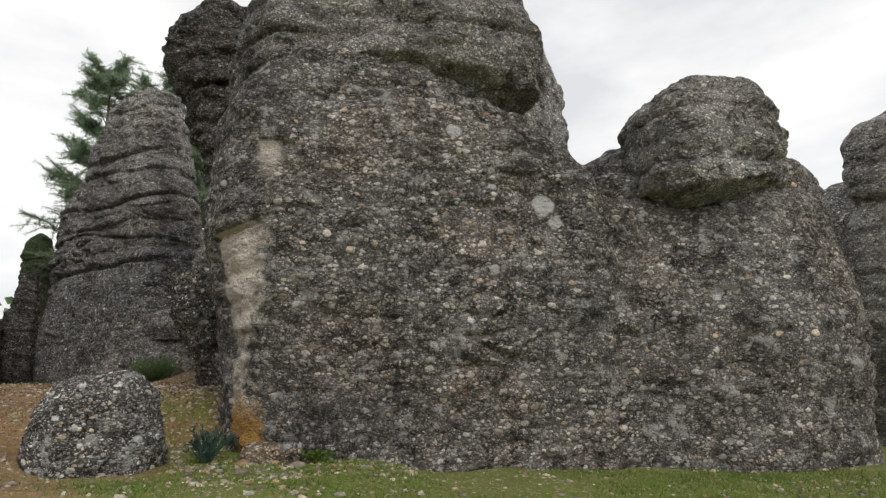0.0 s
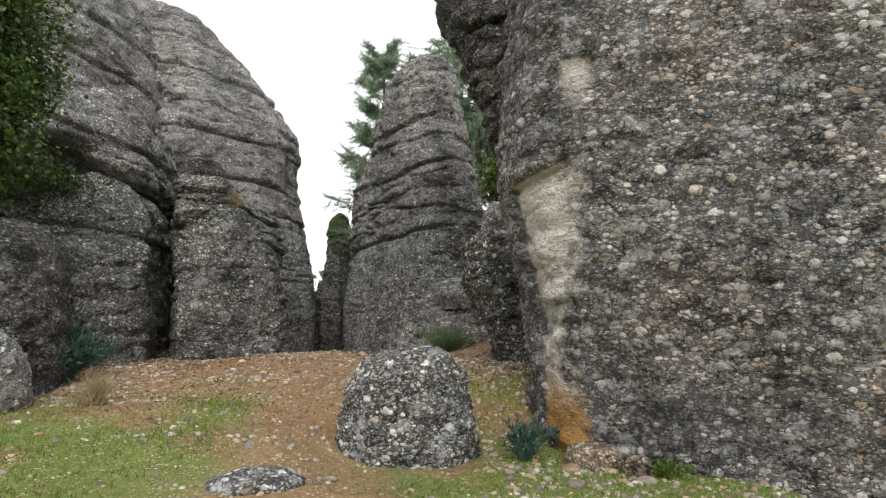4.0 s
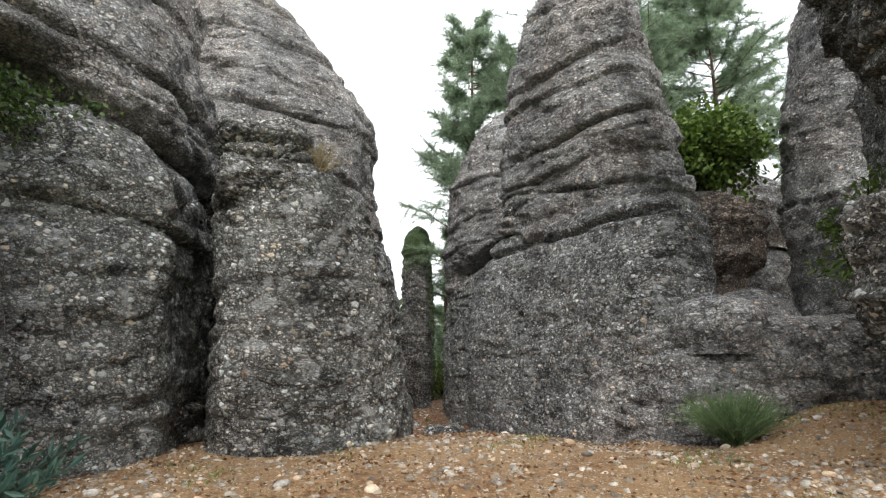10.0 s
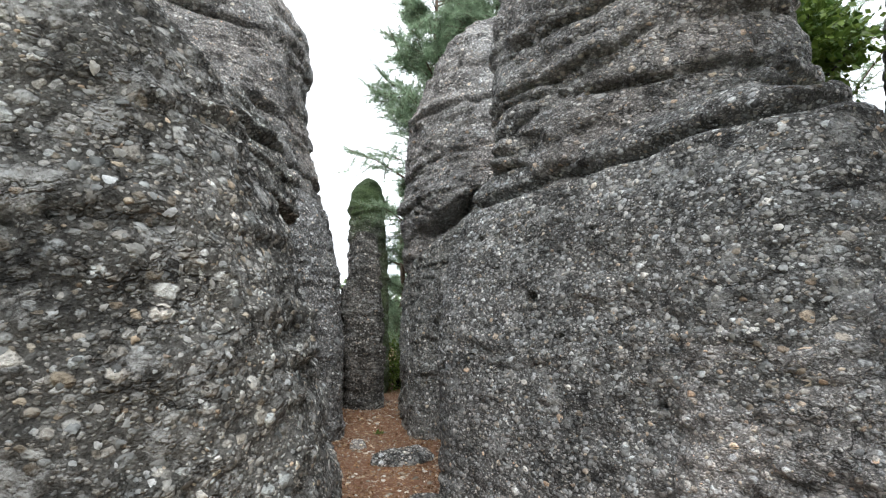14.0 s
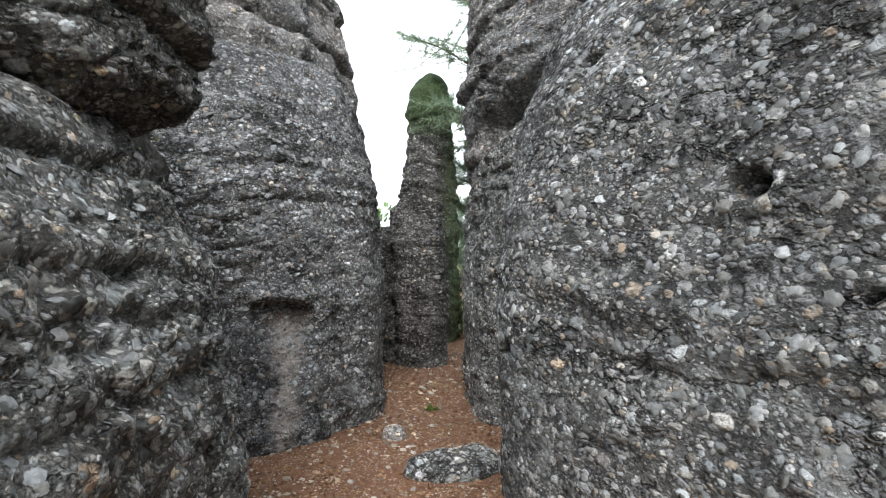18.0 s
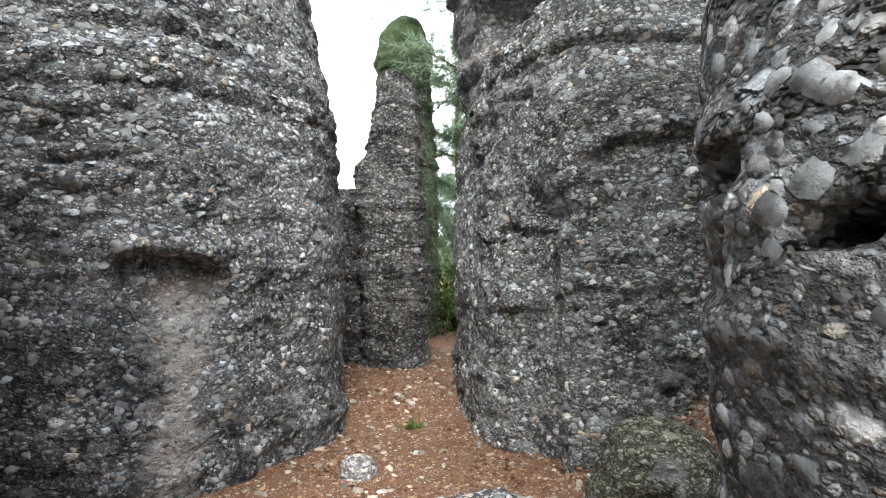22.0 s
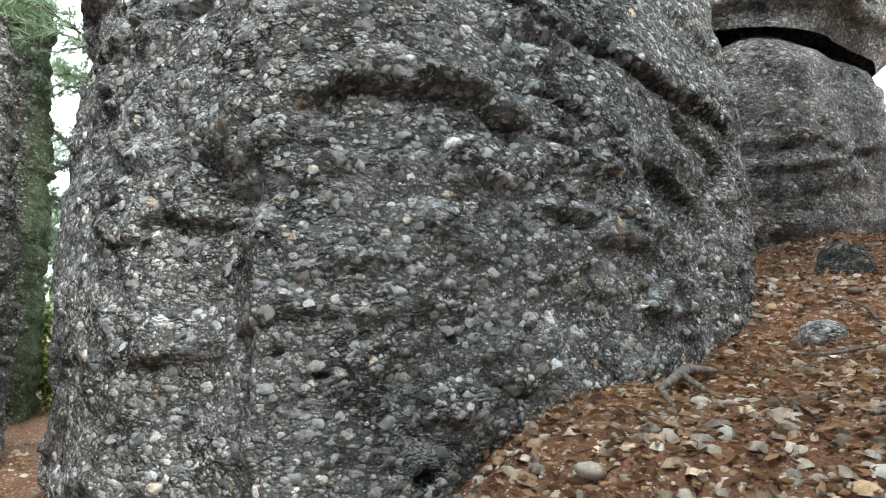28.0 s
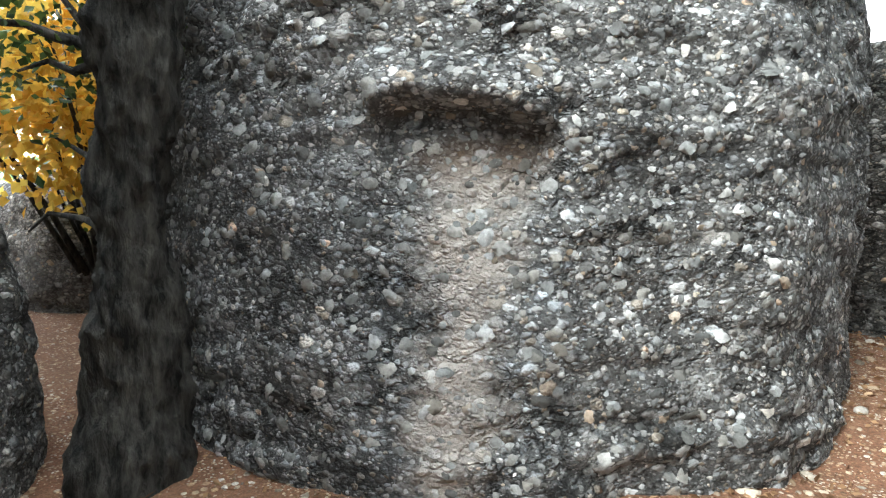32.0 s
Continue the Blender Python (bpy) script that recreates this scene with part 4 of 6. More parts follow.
# wall rock at the far left, two storeys of bulges
rock = thing("bulging_wall_rock", "massive grey rock wall with bulging upper layers", "rock")
rock_body("base", [(-4.15, 9.7), (-4.32, 9.0), (-5.1, 8.5), (-6.6, 7.9), (-9, 7.4), (-10.5, 10), (-9, 13), (-6, 14), (-4.6, 13)],
          [(-0.4, 1.06), (1, 1.04), (2, 1.02), (3.4, 1.0), (4.0, 0.99), (4.4, 0.965), (4.7, 0.91), (4.88, 0.78), (4.95, 0.5), (5.0, 0.1)], rock_wall, rock, 71, 0.05, 0.14, 0.04, 1.1, 0.1, notch=ledge_notch, crag=(0.7, 1.0), seams=((3.7, 0.3, 0.06, -0.12, 0), (2.4, 0.06, 0.05, 0.1, 0), (1.2, 0.05, 0.04, 0, 0)),
          bend=lambda g: np.stack([g[..., 0], g[..., 1], g[..., 2] - 0.45 * np.clip(g[..., 0] + 5.3, 0, 1.2) * np.clip((g[..., 2] - 2.0) / 2.5, 0, 1)], -1))
rock_body("bulge", [(-4.5, 10.2), (-4.72, 9.3), (-5.4, 8.7), (-6.6, 8.0), (-10, 7.6), (-11, 11), (-9, 14), (-6, 14.5), (-4.7, 13)],
          [(4.6, 0.7), (4.78, 0.85), (4.9, 0.95), (5.15, 1.02), (5.7, 1.04), (6.3, 1.0), (6.8, 0.93), (7.0, 0.75), (7.1, 0.1)], rock_pale, rock, 72, 0.045, 0.2, 0.08, 1.6, 0.1, notch=ledge_notch, crag=(0.9, 1), seams=((6.1, 0.22, 0.07, -0.18, 0), (5.5, 0.08, 0.05, -0.1, 0)),
          bend=lambda g: np.stack([g[..., 0], g[..., 1], g[..., 2] - 0.45 * np.clip(g[..., 0] + 5.3, 0, 1.2) * np.clip((6.6 - g[..., 2]) / 1.8, 0, 1)], -1))
rock_body("head", [(-5.7, 10.7), (-6.1, 9.9), (-7.0, 9.3), (-8, 9), (-10, 9.5), (-10.5, 12), (-8.5, 14), (-6, 14.2), (-5.1, 13)],
          [(6.6, 0.97), (7.2, 1.0), (8.2, 0.99), (9.2, 0.93), (10.3, 0.8), (11.3, 0.55), (11.8, 0.1)], rock_pale, rock, 73, 0.05, 0.3, 0.1, 1.8, 0.09, crag=(0.9, 1), seams=((7.3, 0.24, 0.07, -0.1, 0), (8.3, 0.2, 0.07, -0.15, 0), (9.4, 0.2, 0.07, -0.1, 0), (10.4, 0.18, 0.07, -0.12, 0)))

# layered dome behind, whose foot is the left wall of the passage
rock = thing("layered_dome_rock", "great domed conglomerate rock in thick rounded layers", "rock")
rock_body("foot", [(-0.46, 18.5), (-0.87, 17.75), (-1.5, 17.0), (-2.2, 16.65), (-3.3, 16.5), (-5, 17), (-6.5, 19), (-5, 22), (-2, 22.5), (-0.62, 20.5)],
          [(-0.7, 1.01), (1.5, 1.0), (3, 0.98), (3.9, 0.92), (4.45, 0.865), (4.9, 0.8), (5.3, 0.5), (5.35, 0.1)], rock_niche, rock, 81, 0.032, 0.08, 0.02, 0.4, 0.045, notch=niche_notch, seams=((2.75, 0.07, 0.035, 0.12, 0), (3.6, 0.08, 0.04, -0.1, 0)))
rock_body("dome", [(-1.4, 18.8), (-2.0, 17.8), (-3.2, 17.1), (-5, 16.8), (-8, 17.5), (-9, 20), (-7, 23), (-3, 23.5), (-1.1, 21)],
          [(4.5, 0.88), (4.8, 0.99), (5.4, 1.01), (6.3, 0.95), (7.5, 0.9), (8.6, 0.92), (10, 0.86, 0.84, -0.3), (11.3, 0.75, 0.73, -0.75), (12.5, 0.62, 0.62, -1.25), (13.8, 0.48, 0.48, -2.0), (14.8, 0.28, 0.28, -2.8), (15.1, 0.03, 0.03, -3.0)], rock_pale, rock, 82, 0.05, 0.22, 0.1, 2.2, 0.1, (0.1, 0), crag=(1.0, 0.9),
          seams=((5.9, 0.3, 0.09, -0.08, 0), (7.2, 0.34, 0.1, -0.16, 0), (8.6, 0.22, 0.08, -0.1, 0), (9.8, 0.34, 0.1, -0.2, 0), (11.3, 0.3, 0.09, -0.16, 0), (12.6, 0.24, 0.09, -0.2, 0)))

# right wall of the passage
rock = thing("passage_wall_rock", "tall conglomerate rock with an overhanging upper block", "rock")
rock_body("foot", [(0.94, 18.3), (1.16, 17.6), (1.5, 16.85), (2.6, 16.5), (4.3, 16.3), (5.75, 16.5), (6.4, 17.8), (6, 20), (4, 21.3), (1.8, 21), (1.0, 19.8)],
          [(-0.7, 1.01), (1, 1.0), (2.5, 0.985), (3.4, 0.96), (4.1, 0.92), (4.6, 0.88), (4.9, 0.6), (4.95, 0.1)], rock_wall, rock, 91, 0.032, 0.08, 0, 0.5, 0.055, notch=arch_notch, seams=((3.15, 0.12, 0.045, -0.15, 0), (1.6, 0.05, 0.035, 0.12, 0)))
rock_body("upper_block", [(0.97, 18.4), (1.45, 17.5), (2.3, 17), (4, 16.8), (5.4, 17.2), (5.9, 18.5), (5, 20.5), (2.5, 21), (1.12, 20)],
          [(3.4, 0.93), (4.0, 0.98), (5, 1.0), (6.5, 0.97), (7.6, 0.85), (8.6, 0.66), (9.4, 0.42), (9.8, 0.05)], rock_pale, rock, 92, 0.045, 0.14, 0.08, 1.2, 0.09, notch=block_notch, seams=((5.3, 0.18, 0.06, 0.2, 0), (6.3, 0.2, 0.06, 0.25, 0), (7.3, 0.18, 0.06, 0.2, 0)))

# fins at the end of the passage
rock = thing("fin_rock", "thin upright fin of layered conglomerate", "rock")
rock_body("fin", [(-0.2, 21.5), (0.25, 21.25), (0.72, 21.3), (0.8, 22), (0.6, 23.4), (0.1, 23.4), (-0.15, 22.4)], [(-0.5, 1.05), (1, 1.0), (2.0, 0.97, 0.95, -0.02), (2.8, 1.08, 0.9, -0.1), (3.2, 1.08, 0.85, -0.14), (3.5, 0.86, 0.8, -0.04), (4.0, 0.72, 0.75, 0.0), (4.6, 0.6, 0.6, 0.0), (4.85, 0.45, 0.4, 0), (4.92, 0.05, 0.05, 0)], rock_dark, rock, 101, 0.03, 0.12, 0.05, 0.3, 0.06)
rock_body("wing", [(-1.3, 22.1), (-0.05, 21.8), (0.1, 22.8), (-1.3, 23.0)], [(-0.5, 1.0), (1.5, 1.0), (2.5, 0.95), (2.9, 0.6), (2.95, 0.1)], rock_dark, rock, 102, 0.04, 0.15, 0.06)
rock = thing("mossy_fin_rock", "tall fin rock with a green mossy rounded top", "rock")
rock_body("fin", [(0.0, 25), (0.6, 24.6), (1.25, 24.8), (1.42, 25.8), (0.9, 26.4), (0.1, 26)], [(-0.5, 1.0), (3, 1.0), (5, 0.88, 0.88, -0.04), (5.7, 0.78, 0.78, -0.05), (6.3, 0.84, 0.84, -0.06), (6.9, 0.66, 0.66, -0.06), (7.25, 0.3, 0.3, -0.06), (7.35, 0.05, 0.05, -0.06)], rock_moss, rock, 103, 0.04, 0.12, 0.06)

# rocks on the terrace at the right
rock = thing("terrace_rock", "tall grey weathered rock standing on the terrace", "rock")
rock_body("column", [(7.55, 11.4), (8.6, 10.6), (10.4, 10.6), (11.4, 12), (10.4, 14), (8.05, 13.2)], [(1.2, 1.03), (4, 1.0), (7, 0.95), (9, 0.8), (10.4, 0.5), (10.8, 0.05)], rock_pale, rock, 111, 0.06, 0.35, 0.05, 0.6, 0.09, seams=((5.2, 0.2, 0.07, 0.1, 0), (6.8, 0.2, 0.07, -0.1, 0)))
rock = thing("hollow_rock", "brown hollowed rock under a leafy bush", "rock")
rock_body("stone", [(5.5, 13.4), (6.7, 12.9), (7.9, 13.6), (7.4, 15), (5.7, 14.9)], [(1.2, 1.0), (2.2, 0.85), (2.9, 0.62), (3.5, 0.6), (4.1, 0.95), (5, 1.0), (5.6, 0.6), (5.7, 0.1)], rock_brown, rock, 112, 0.06, 0.25, 0.08, 0.7, 0.08)
rock = thing("stacked_boulders", "weathered boulders stacked on the slope", "rock")
rock_body("lower_block", [(7.2, 17.2), (8.5, 16.4), (11, 16.6), (11, 19), (8, 19)], [(1.5, 1.0), (3.5, 1.0), (4.5, 0.95), (5.0, 0.7), (5.1, 0.1)], rock_pale, rock, 121, 0.06, 0.2, 0.05, seams=((3.6, 0.12, 0.05, 0.1, 0),))
rock_body("upper_block", [(7.0, 17.4), (8.5, 16.3), (11, 16.5), (11, 19), (8, 19)], [(5.0, 0.85), (5.6, 1.0), (6.6, 1.0), (7.4, 0.7), (7.6, 0.1)], rock_pale, rock, 122, 0.06, 0.25, 0.1, seams=((6.2, 0.14, 0.06, -0.1, 0),))

# more rocks beside the way
# added block: shuts out the sky behind, so the cleft stays dark
rock = thing("cleft_rock", "added dark block keeping the cleft between two pillars dark", "rock")
rock_body("block", [(-5.5, 13.3), (-4.2, 13.0), (-3.2, 13.3), (-3.2, 14.2), (-4.4, 14.4), (-5.5, 14.2)], [(-0.6, 1.0), (4, 1.0), (5.6, 0.95), (6.4, 0.7), (6.5, 0.1)], rock_dark, rock, 135, 0.08, 0.12, 0.06, 0.6, 0.06)
rock = thing("low_mossy_wall", "dark rock wall under the leafy bush", "rock")
rock_body("wall", [(-4.35, 5.6), (-4.6, 4.7), (-5.6, 4.3), (-7.5, 4.6), (-8, 6.5), (-6.5, 8.2), (-4.9, 7.4)], [(-0.3, 1.0), (1, 1.0), (2.2, 0.95), (2.9, 0.8), (3.2, 0.3), (3.25, 0.05)], rock_dark, rock, 131, 0.06, 0.2, 0.05, 0.5, 0.07)
rock = thing("pale_boulder", "pale grey weathered boulder beside the dark rock wall", "boulder")
rock_body("stone", [(-3.9, 3.5), (-4.3, 3.0), (-5.0, 3.0), (-5.4, 3.7), (-4.9, 4.4), (-4.1, 4.2)], [(-0.4, 1.0), (0.3, 1.02), (0.8, 0.92), (1.15, 0.7), (1.35, 0.3), (1.38, 0.05)], rock_pale, rock, 132, 0.04, 0.14, 0, 0.4, 0.06)
rock = thing("gap_rock", "low dark rock in the side gap", "rock")
rock_body("stone", [(-2.65, 15.35), (-3.2, 14.9), (-4.6, 15.0), (-4.7, 15.7), (-3.4, 15.95)], [(-0.5, 1.0), (0.2, 0.95), (0.8, 0.75), (1.25, 0.45), (1.35, 0.05)], rock_dark, rock, 133, 0.04, 0.12, 0, 0.4, 0.06)
rock = thing("pale_gap_rock", "pale lichened rock beyond the side gap", "rock")
rock_body("stone", [(-6.2, 17.3), (-7, 16.4), (-9, 16.2), (-10, 17.5), (-8, 19), (-6.6, 18.4)], [(-0.8, 1.0), (0.5, 0.97), (1.2, 0.85), (1.65, 0.4), (1.7, 0.05)], rock_pale, rock, 134, 0.07, 0.2, 0.05, 0.4, 0.06)


def small_rock(name, label, category, at, size, seed, mat, turn=0.0, step=0.025, rough=0.045):
    """A loose rock of a given half width, half length and height, sunk a little into the ground."""
    a, b, h = size
    c, s = math.cos(turn), math.sin(turn)
    ring = [(at[0] + a * u * c - b * v * s, at[1] + a * u * s + b * v * c) for u, v in ((1, 0.1), (0.65, 0.8), (-0.1, 1), (-0.85, 0.6), (-1, -0.2), (-0.5, -0.9), (0.4, -0.95))]
    e = thing(name, label, category)
    return rock_body("stone", ring, [(at[2] - 0.3 * h - 0.05, 0.9), (at[2] + 0.2 * h, 1.0), (at[2] + 0.65 * h, 0.85), (at[2] + 0.92 * h, 0.5), (at[2] + h, 0.05)], mat, e, seed, step, 0.12 * a, 0, 0.4, rough * min(1, a * 2))


def gz(x, y):
    return float(ground_z(x, y))


tan_mat = conglomerate("tan_stone", (0.22, 0.17, 0.12), (0.40, 0.32, 0.23), (0.5, 0.43, 0.34), 0.0, 8.0, 0.2, depth=0.6)
small_rock("flat_rock", "flat grey rock lying flush in the grass", "rock", (-0.68, 0.3, gz(-0.68, 0.3) - 0.04), (0.42, 0.32, 0.14), 141, rock_lichen)
small_rock("tan_rock", "tan broken rock at the foot of the scar", "rock", (2.95, 1.35, gz(2.95, 1.35) - 0.02), (0.34, 0.24, 0.3), 142, tan_mat, -0.5)
small_rock("tan_rock", "small mossy tan rock at the foot of the scar", "rock", (3.3, 0.95, gz(3.3, 0.95) - 0.02), (0.2, 0.16, 0.22), 143, tan_mat, 0.4)
small_rock("passage_rock", "mossy grey rock in the middle of the passage floor", "rock", (0.5, 16.3, gz(0.5, 16.3) - 0.06), (0.58, 0.34, 0.3), 144, rock_lichen, 0.2)
small_rock("passage_rock", "mossy grey rock against the passage wall", "rock", (1.68, 16.0, gz(1.68, 16.0) - 0.02), (0.5, 0.4, 0.55), 145, rock_green, 0.7)
small_rock("pale_stone", "pale stone by the wall foot", "stone", (-0.2, 17.35, gz(-0.2, 17.35) - 0.02), (0.16, 0.12, 0.2), 146, rock_pale)
small_rock("slab_stone", "flat grey slab on the littered slope", "stone", (4.75, 15.75, gz(4.75, 15.75) - 0.01), (0.26, 0.14, 0.13), 147, rock_pale, 0.2)
small_rock("round_rock", "rounded lichened rock on the littered slope", "rock", (6.1, 15.95, gz(6.1, 15.95) - 0.02), (0.24, 0.22, 0.34), 148, rock_dark)
small_rock("entrance_rock", "low rock sunk in the passage entrance", "rock", (0.35, 13.3, gz(0.35, 13.3) - 0.12), (0.3, 0.34, 0.22), 149, rock_dark, 0.3)
small_rock("ridge_boulder", "lichened boulder resting on the low ledge", "boulder", (3.3, 9.1, 2.02), (0.7, 0.5, 0.62), 150, rock_pale, -0.15, 0.035)
small_rock("terrace_stone", "pale boulder on the terrace", "boulder", (6.2, 12.2, gz(6.2, 12.2) - 0.05), (1.15, 0.75, 1.05), 151, rock_pale, 0.3, 0.05)


# ---------- pebbles standing proud of the rock ----------
def pebble_material(name, tones, warm):
    m, nt, b = material(name, 0.85)
    g = nt.nodes.new("ShaderNodeNewGeometry")
    o = nt.nodes.new("ShaderNodeObjectInfo")
    r = math_node(nt, "FRACT", math_node(nt, "ADD", g.outputs["Random Per Island"], o.outputs["Random"]))
    col = ramp(nt, r, *tones)
    hue = ramp(nt, math_node(nt, "FRACT", math_node(nt, "MULTIPLY", r, 17.3)), (0.0, (0.96, 1, 1.03)), (0.6, (1, 1, 1)), (1 - warm, (1.03, 1.0, 0.95)), (1.0, (1.25, 1.0, 0.76)))
    col = mix(nt, 1.0, col, hue, "MULTIPLY")
    p = coords(nt)
    n = noise_tex(nt, p, 45, 5, 0.7)
    n2 = noise_tex(nt, p, 3.2, 5, 0.65)
    col = mix(nt, 1.0, col, ramp(nt, n, (0.3, grey(0.62)), (0.68, grey(1.2))), "MULTIPLY")
    col = mix(nt, 1.0, col, ramp(nt, n2, (0.36, grey(0.5)), (0.62, grey(1.2))), "MULTIPLY")
    nt.links.new(col, b.inputs["Base Color"])
    bump(nt, b, n, 0.8, 0.008)
    return m


wall_pebble = pebble_material("weathered_pebbles", ((0.0, (0.1, 0.1, 0.094)), (0.35, (0.23, 0.23, 0.217)), (0.8, (0.35, 0.349, 0.335)), (1.0, (0.5, 0.497, 0.48))), 0.05)
soil_pebble = pebble_material("loose_pebbles", ((0.0, (0.16, 0.13, 0.10)), (0.3, (0.32, 0.27, 0.21)), (0.7, (0.45, 0.385, 0.305)), (1.0, (0.62, 0.57, 0.5))), 0.35)

RNG = np.random.default_rng(7)
SIDES = 8
_a = np.arange(SIDES) * 2 * np.pi / SIDES
DOME = np.vstack([np.stack([np.cos(_a), np.sin(_a), 0 * _a - 0.25], 1), np.stack([0.78 * np.cos(_a + 0.2), 0.78 * np.sin(_a + 0.2), 0 * _a + 0.72], 1), [[0, 0, 1.0]]])
_i = np.arange(SIDES)
_n = (_i + 1) % SIDES
DOME_TRIS = np.concatenate([np.stack([_i, _n, SIDES + _n], 1), np.stack([_i, SIDES + _n, SIDES + _i], 1), np.stack([SIDES + _i, SIDES + _n, np.full(SIDES, 2 * SIDES)], 1)])


def dome_mesh(places, normals, sizes, flat, high, rng, turn=0.45):
    """Half-buried pebbles: domes laid on a surface, longer than wide."""
    n = len(places)
    up = np.array([0, 0, 1.0])
    t1 = np.cross(up, normals)
    weak = np.linalg.norm(t1, axis=1) < 0.2
    t1[weak] = np.cross(np.array([0, 1.0, 0]), normals[weak])
    t1 /= np.linalg.norm(t1, axis=1, keepdims=True)
    t2 = np.cross(normals, t1)
    w = rng.normal(0, turn, n)[:, None]
    t1, t2 = np.cos(w) * t1 + np.sin(w) * t2, np.cos(w) * t2 - np.sin(w) * t1
    jit = 1 + rng.uniform(-0.25, 0.2, (n, len(DOME), 1))
    v = DOME[None] * jit
    a = sizes[:, None, None]
    sq = rng.uniform(flat, 1.0, n)[:, None, None]
    v = places[:, None] + a * (v[..., :1] * t1[:, None] + v[..., 1:2] * sq * t2[:, None] + v[..., 2:] * high * normals[:, None])
    f = DOME_TRIS[None] + (np.arange(n) * len(DOME))[:, None, None]
    return v.reshape(-1, 3), f.reshape(-1, 3)


def scatter(verts, tris, n, rng, keep):
    p = verts[tris]
    c = p.mean(1)
    cr = np.cross(p[:, 1] - p[:, 0], p[:, 2] - p[:, 0])
    area = np.linalg.norm(cr, axis=1) / 2
    nrm = cr / (2 * area[:, None] + 1e-12)
    wgt = area * keep(c, nrm)
    idx = rng.choice(len(tris), n, p=wgt / wgt.sum())
    u = rng.random((n, 2))
    flip = u.sum(1) > 1
    u[flip] = 1 - u[flip]
    q = p[idx]
    return q[:, 0] + u[:, :1] * (q[:, 1] - q[:, 0]) + u[:, 1:] * (q[:, 2] - q[:, 0]), nrm[idx]


PEBBLES = []
for k in range(6):
    v, f = dome_mesh(np.zeros((1, 3)), np.array([[0, 0, 1.0]]), np.ones(1), 0.7, 0.075, RNG, 0)
    PEBBLES.append(grid_mesh("pebble", v, f, wall_pebble))


def embed(parent, body, count, keep, stretch, many=150, small=0.012, large=0.042):
    """Pebbles over part of a rock: the larger ones along a stretch of it as parts, the rest as one mass."""
    verts, tris = SURFACES[(parent.name, body.name.split(".")[0])]
    pos, nrm = scatter(verts, tris, count, RNG, keep)
    size = small * (large / small) ** (RNG.random(count) ** 2.0)
    pos = pos - nrm * 0.02 * size[:, None]
    big = np.flatnonzero(stretch(pos))
    big = big[np.argsort(-size[big])][:many]
    rest = np.setdiff1d(np.arange(count), big)
    v, f = dome_mesh(pos[rest], nrm[rest], size[rest], 0.6, 0.07, RNG)
    put("pebble_mass", grid_mesh("pebble_mass", v, f, wall_pebble), body, "rounded grey pebbles set in the rock", "stuff")
    for k in big:
        ob = new("pebble", PEBBLES[int(RNG.integers(6))])
        z = Vector(nrm[k])
        x = Vector((0, 0, 1)).cross(z)
        x = x.normalized() if x.length > 0.2 else Vector((1, 0, 0))
        y = z.cross(x)
        r = float(size[k])
        w = float(RNG.normal(0, 0.3))
        m = Matrix((x, y, z)).transposed().to_4x4() @ Matrix.Rotation(w, 4, "Z") @ Matrix.Diagonal((r, r * float(RNG.uniform(0.68, 0.98)), r, 1))
        ob.parent = body
        ob.matrix_basis = Matrix.Translation(pos[k]) @ m


def body_of(name, part_name):
    e = bpy.data.objects[name]
    return e, next(c for c in e.children if c.name.split(".")[0] == part_name)


e, b = body_of("conical_pillar", "base")
embed(e, b, 4500, lambda c, n: ((c[:, 0] < 2.6) & (c[:, 2] < 4.0) & (c[:, 2] > 0) & (c[:, 0] - 0.5 < 0.62 * (14.2 - c[:, 1]))).astype(float), lambda p: (p[:, 1] > 11) & (p[:, 0] < 1.8))
e, b = body_of("rugged_pillar", "base")
embed(e, b, 3600, lambda c, n: ((c[:, 0] > -2.2) & (c[:, 2] < 3.4) & (c[:, 2] > 0)).astype(float), lambda p: p[:, 1] > 9.5)
e, b = body_of("layered_dome_rock", "foot")
embed(e, b, 4500, lambda c, n: ((c[:, 0] > -3.2) & (c[:, 1] < 19) & (c[:, 2] < 4.2) & (c[:, 2] > -0.3)).astype(float), lambda p: p[:, 2] < 2.4, large=0.05)
e, b = body_of("passage_wall_rock", "foot")
embed(e, b, 4800, lambda c, n: ((c[:, 0] < 5.4) & (c[:, 1] < 19) & (c[:, 2] < 3.8) & (c[:, 2] > -0.3)).astype(float), lambda p: (p[:, 0] < 3.5) & (p[:, 2] < 2.6), large=0.046)

# ---------- loose stones, litter and grass on the ground ----------
PATH_X, PATH_Y = np.array(GX), np.array(GY)


def near_way(x, y):
    return np.abs(x - np.interp(y, PATH_Y, PATH_X))


def ground_noise(x, y):
    q = np.stack([x, y, 0 * x], -1).reshape(-1, 3)
    return 0.05 * fractal(q, 0.8, 3, 3) + 0.02 * fractal(q, 4.0, 3, 8)


def on_ground(n, box, keep, rng):
    x = rng.uniform(box[0], box[1], n)
    y = rng.uniform(box[2], box[3], n)
    ok = rng.random(n) < keep(x, y)
    x, y = x[ok], y[ok]
    return np.stack([x, y, ground_z(x, y) + ground_noise(x, y)], 1)


def patchy(x, y, scale, seed, low, high):
    return ease(gradient_noise(np.stack([x, y, 0 * x], 1) * scale, seed), low, high)


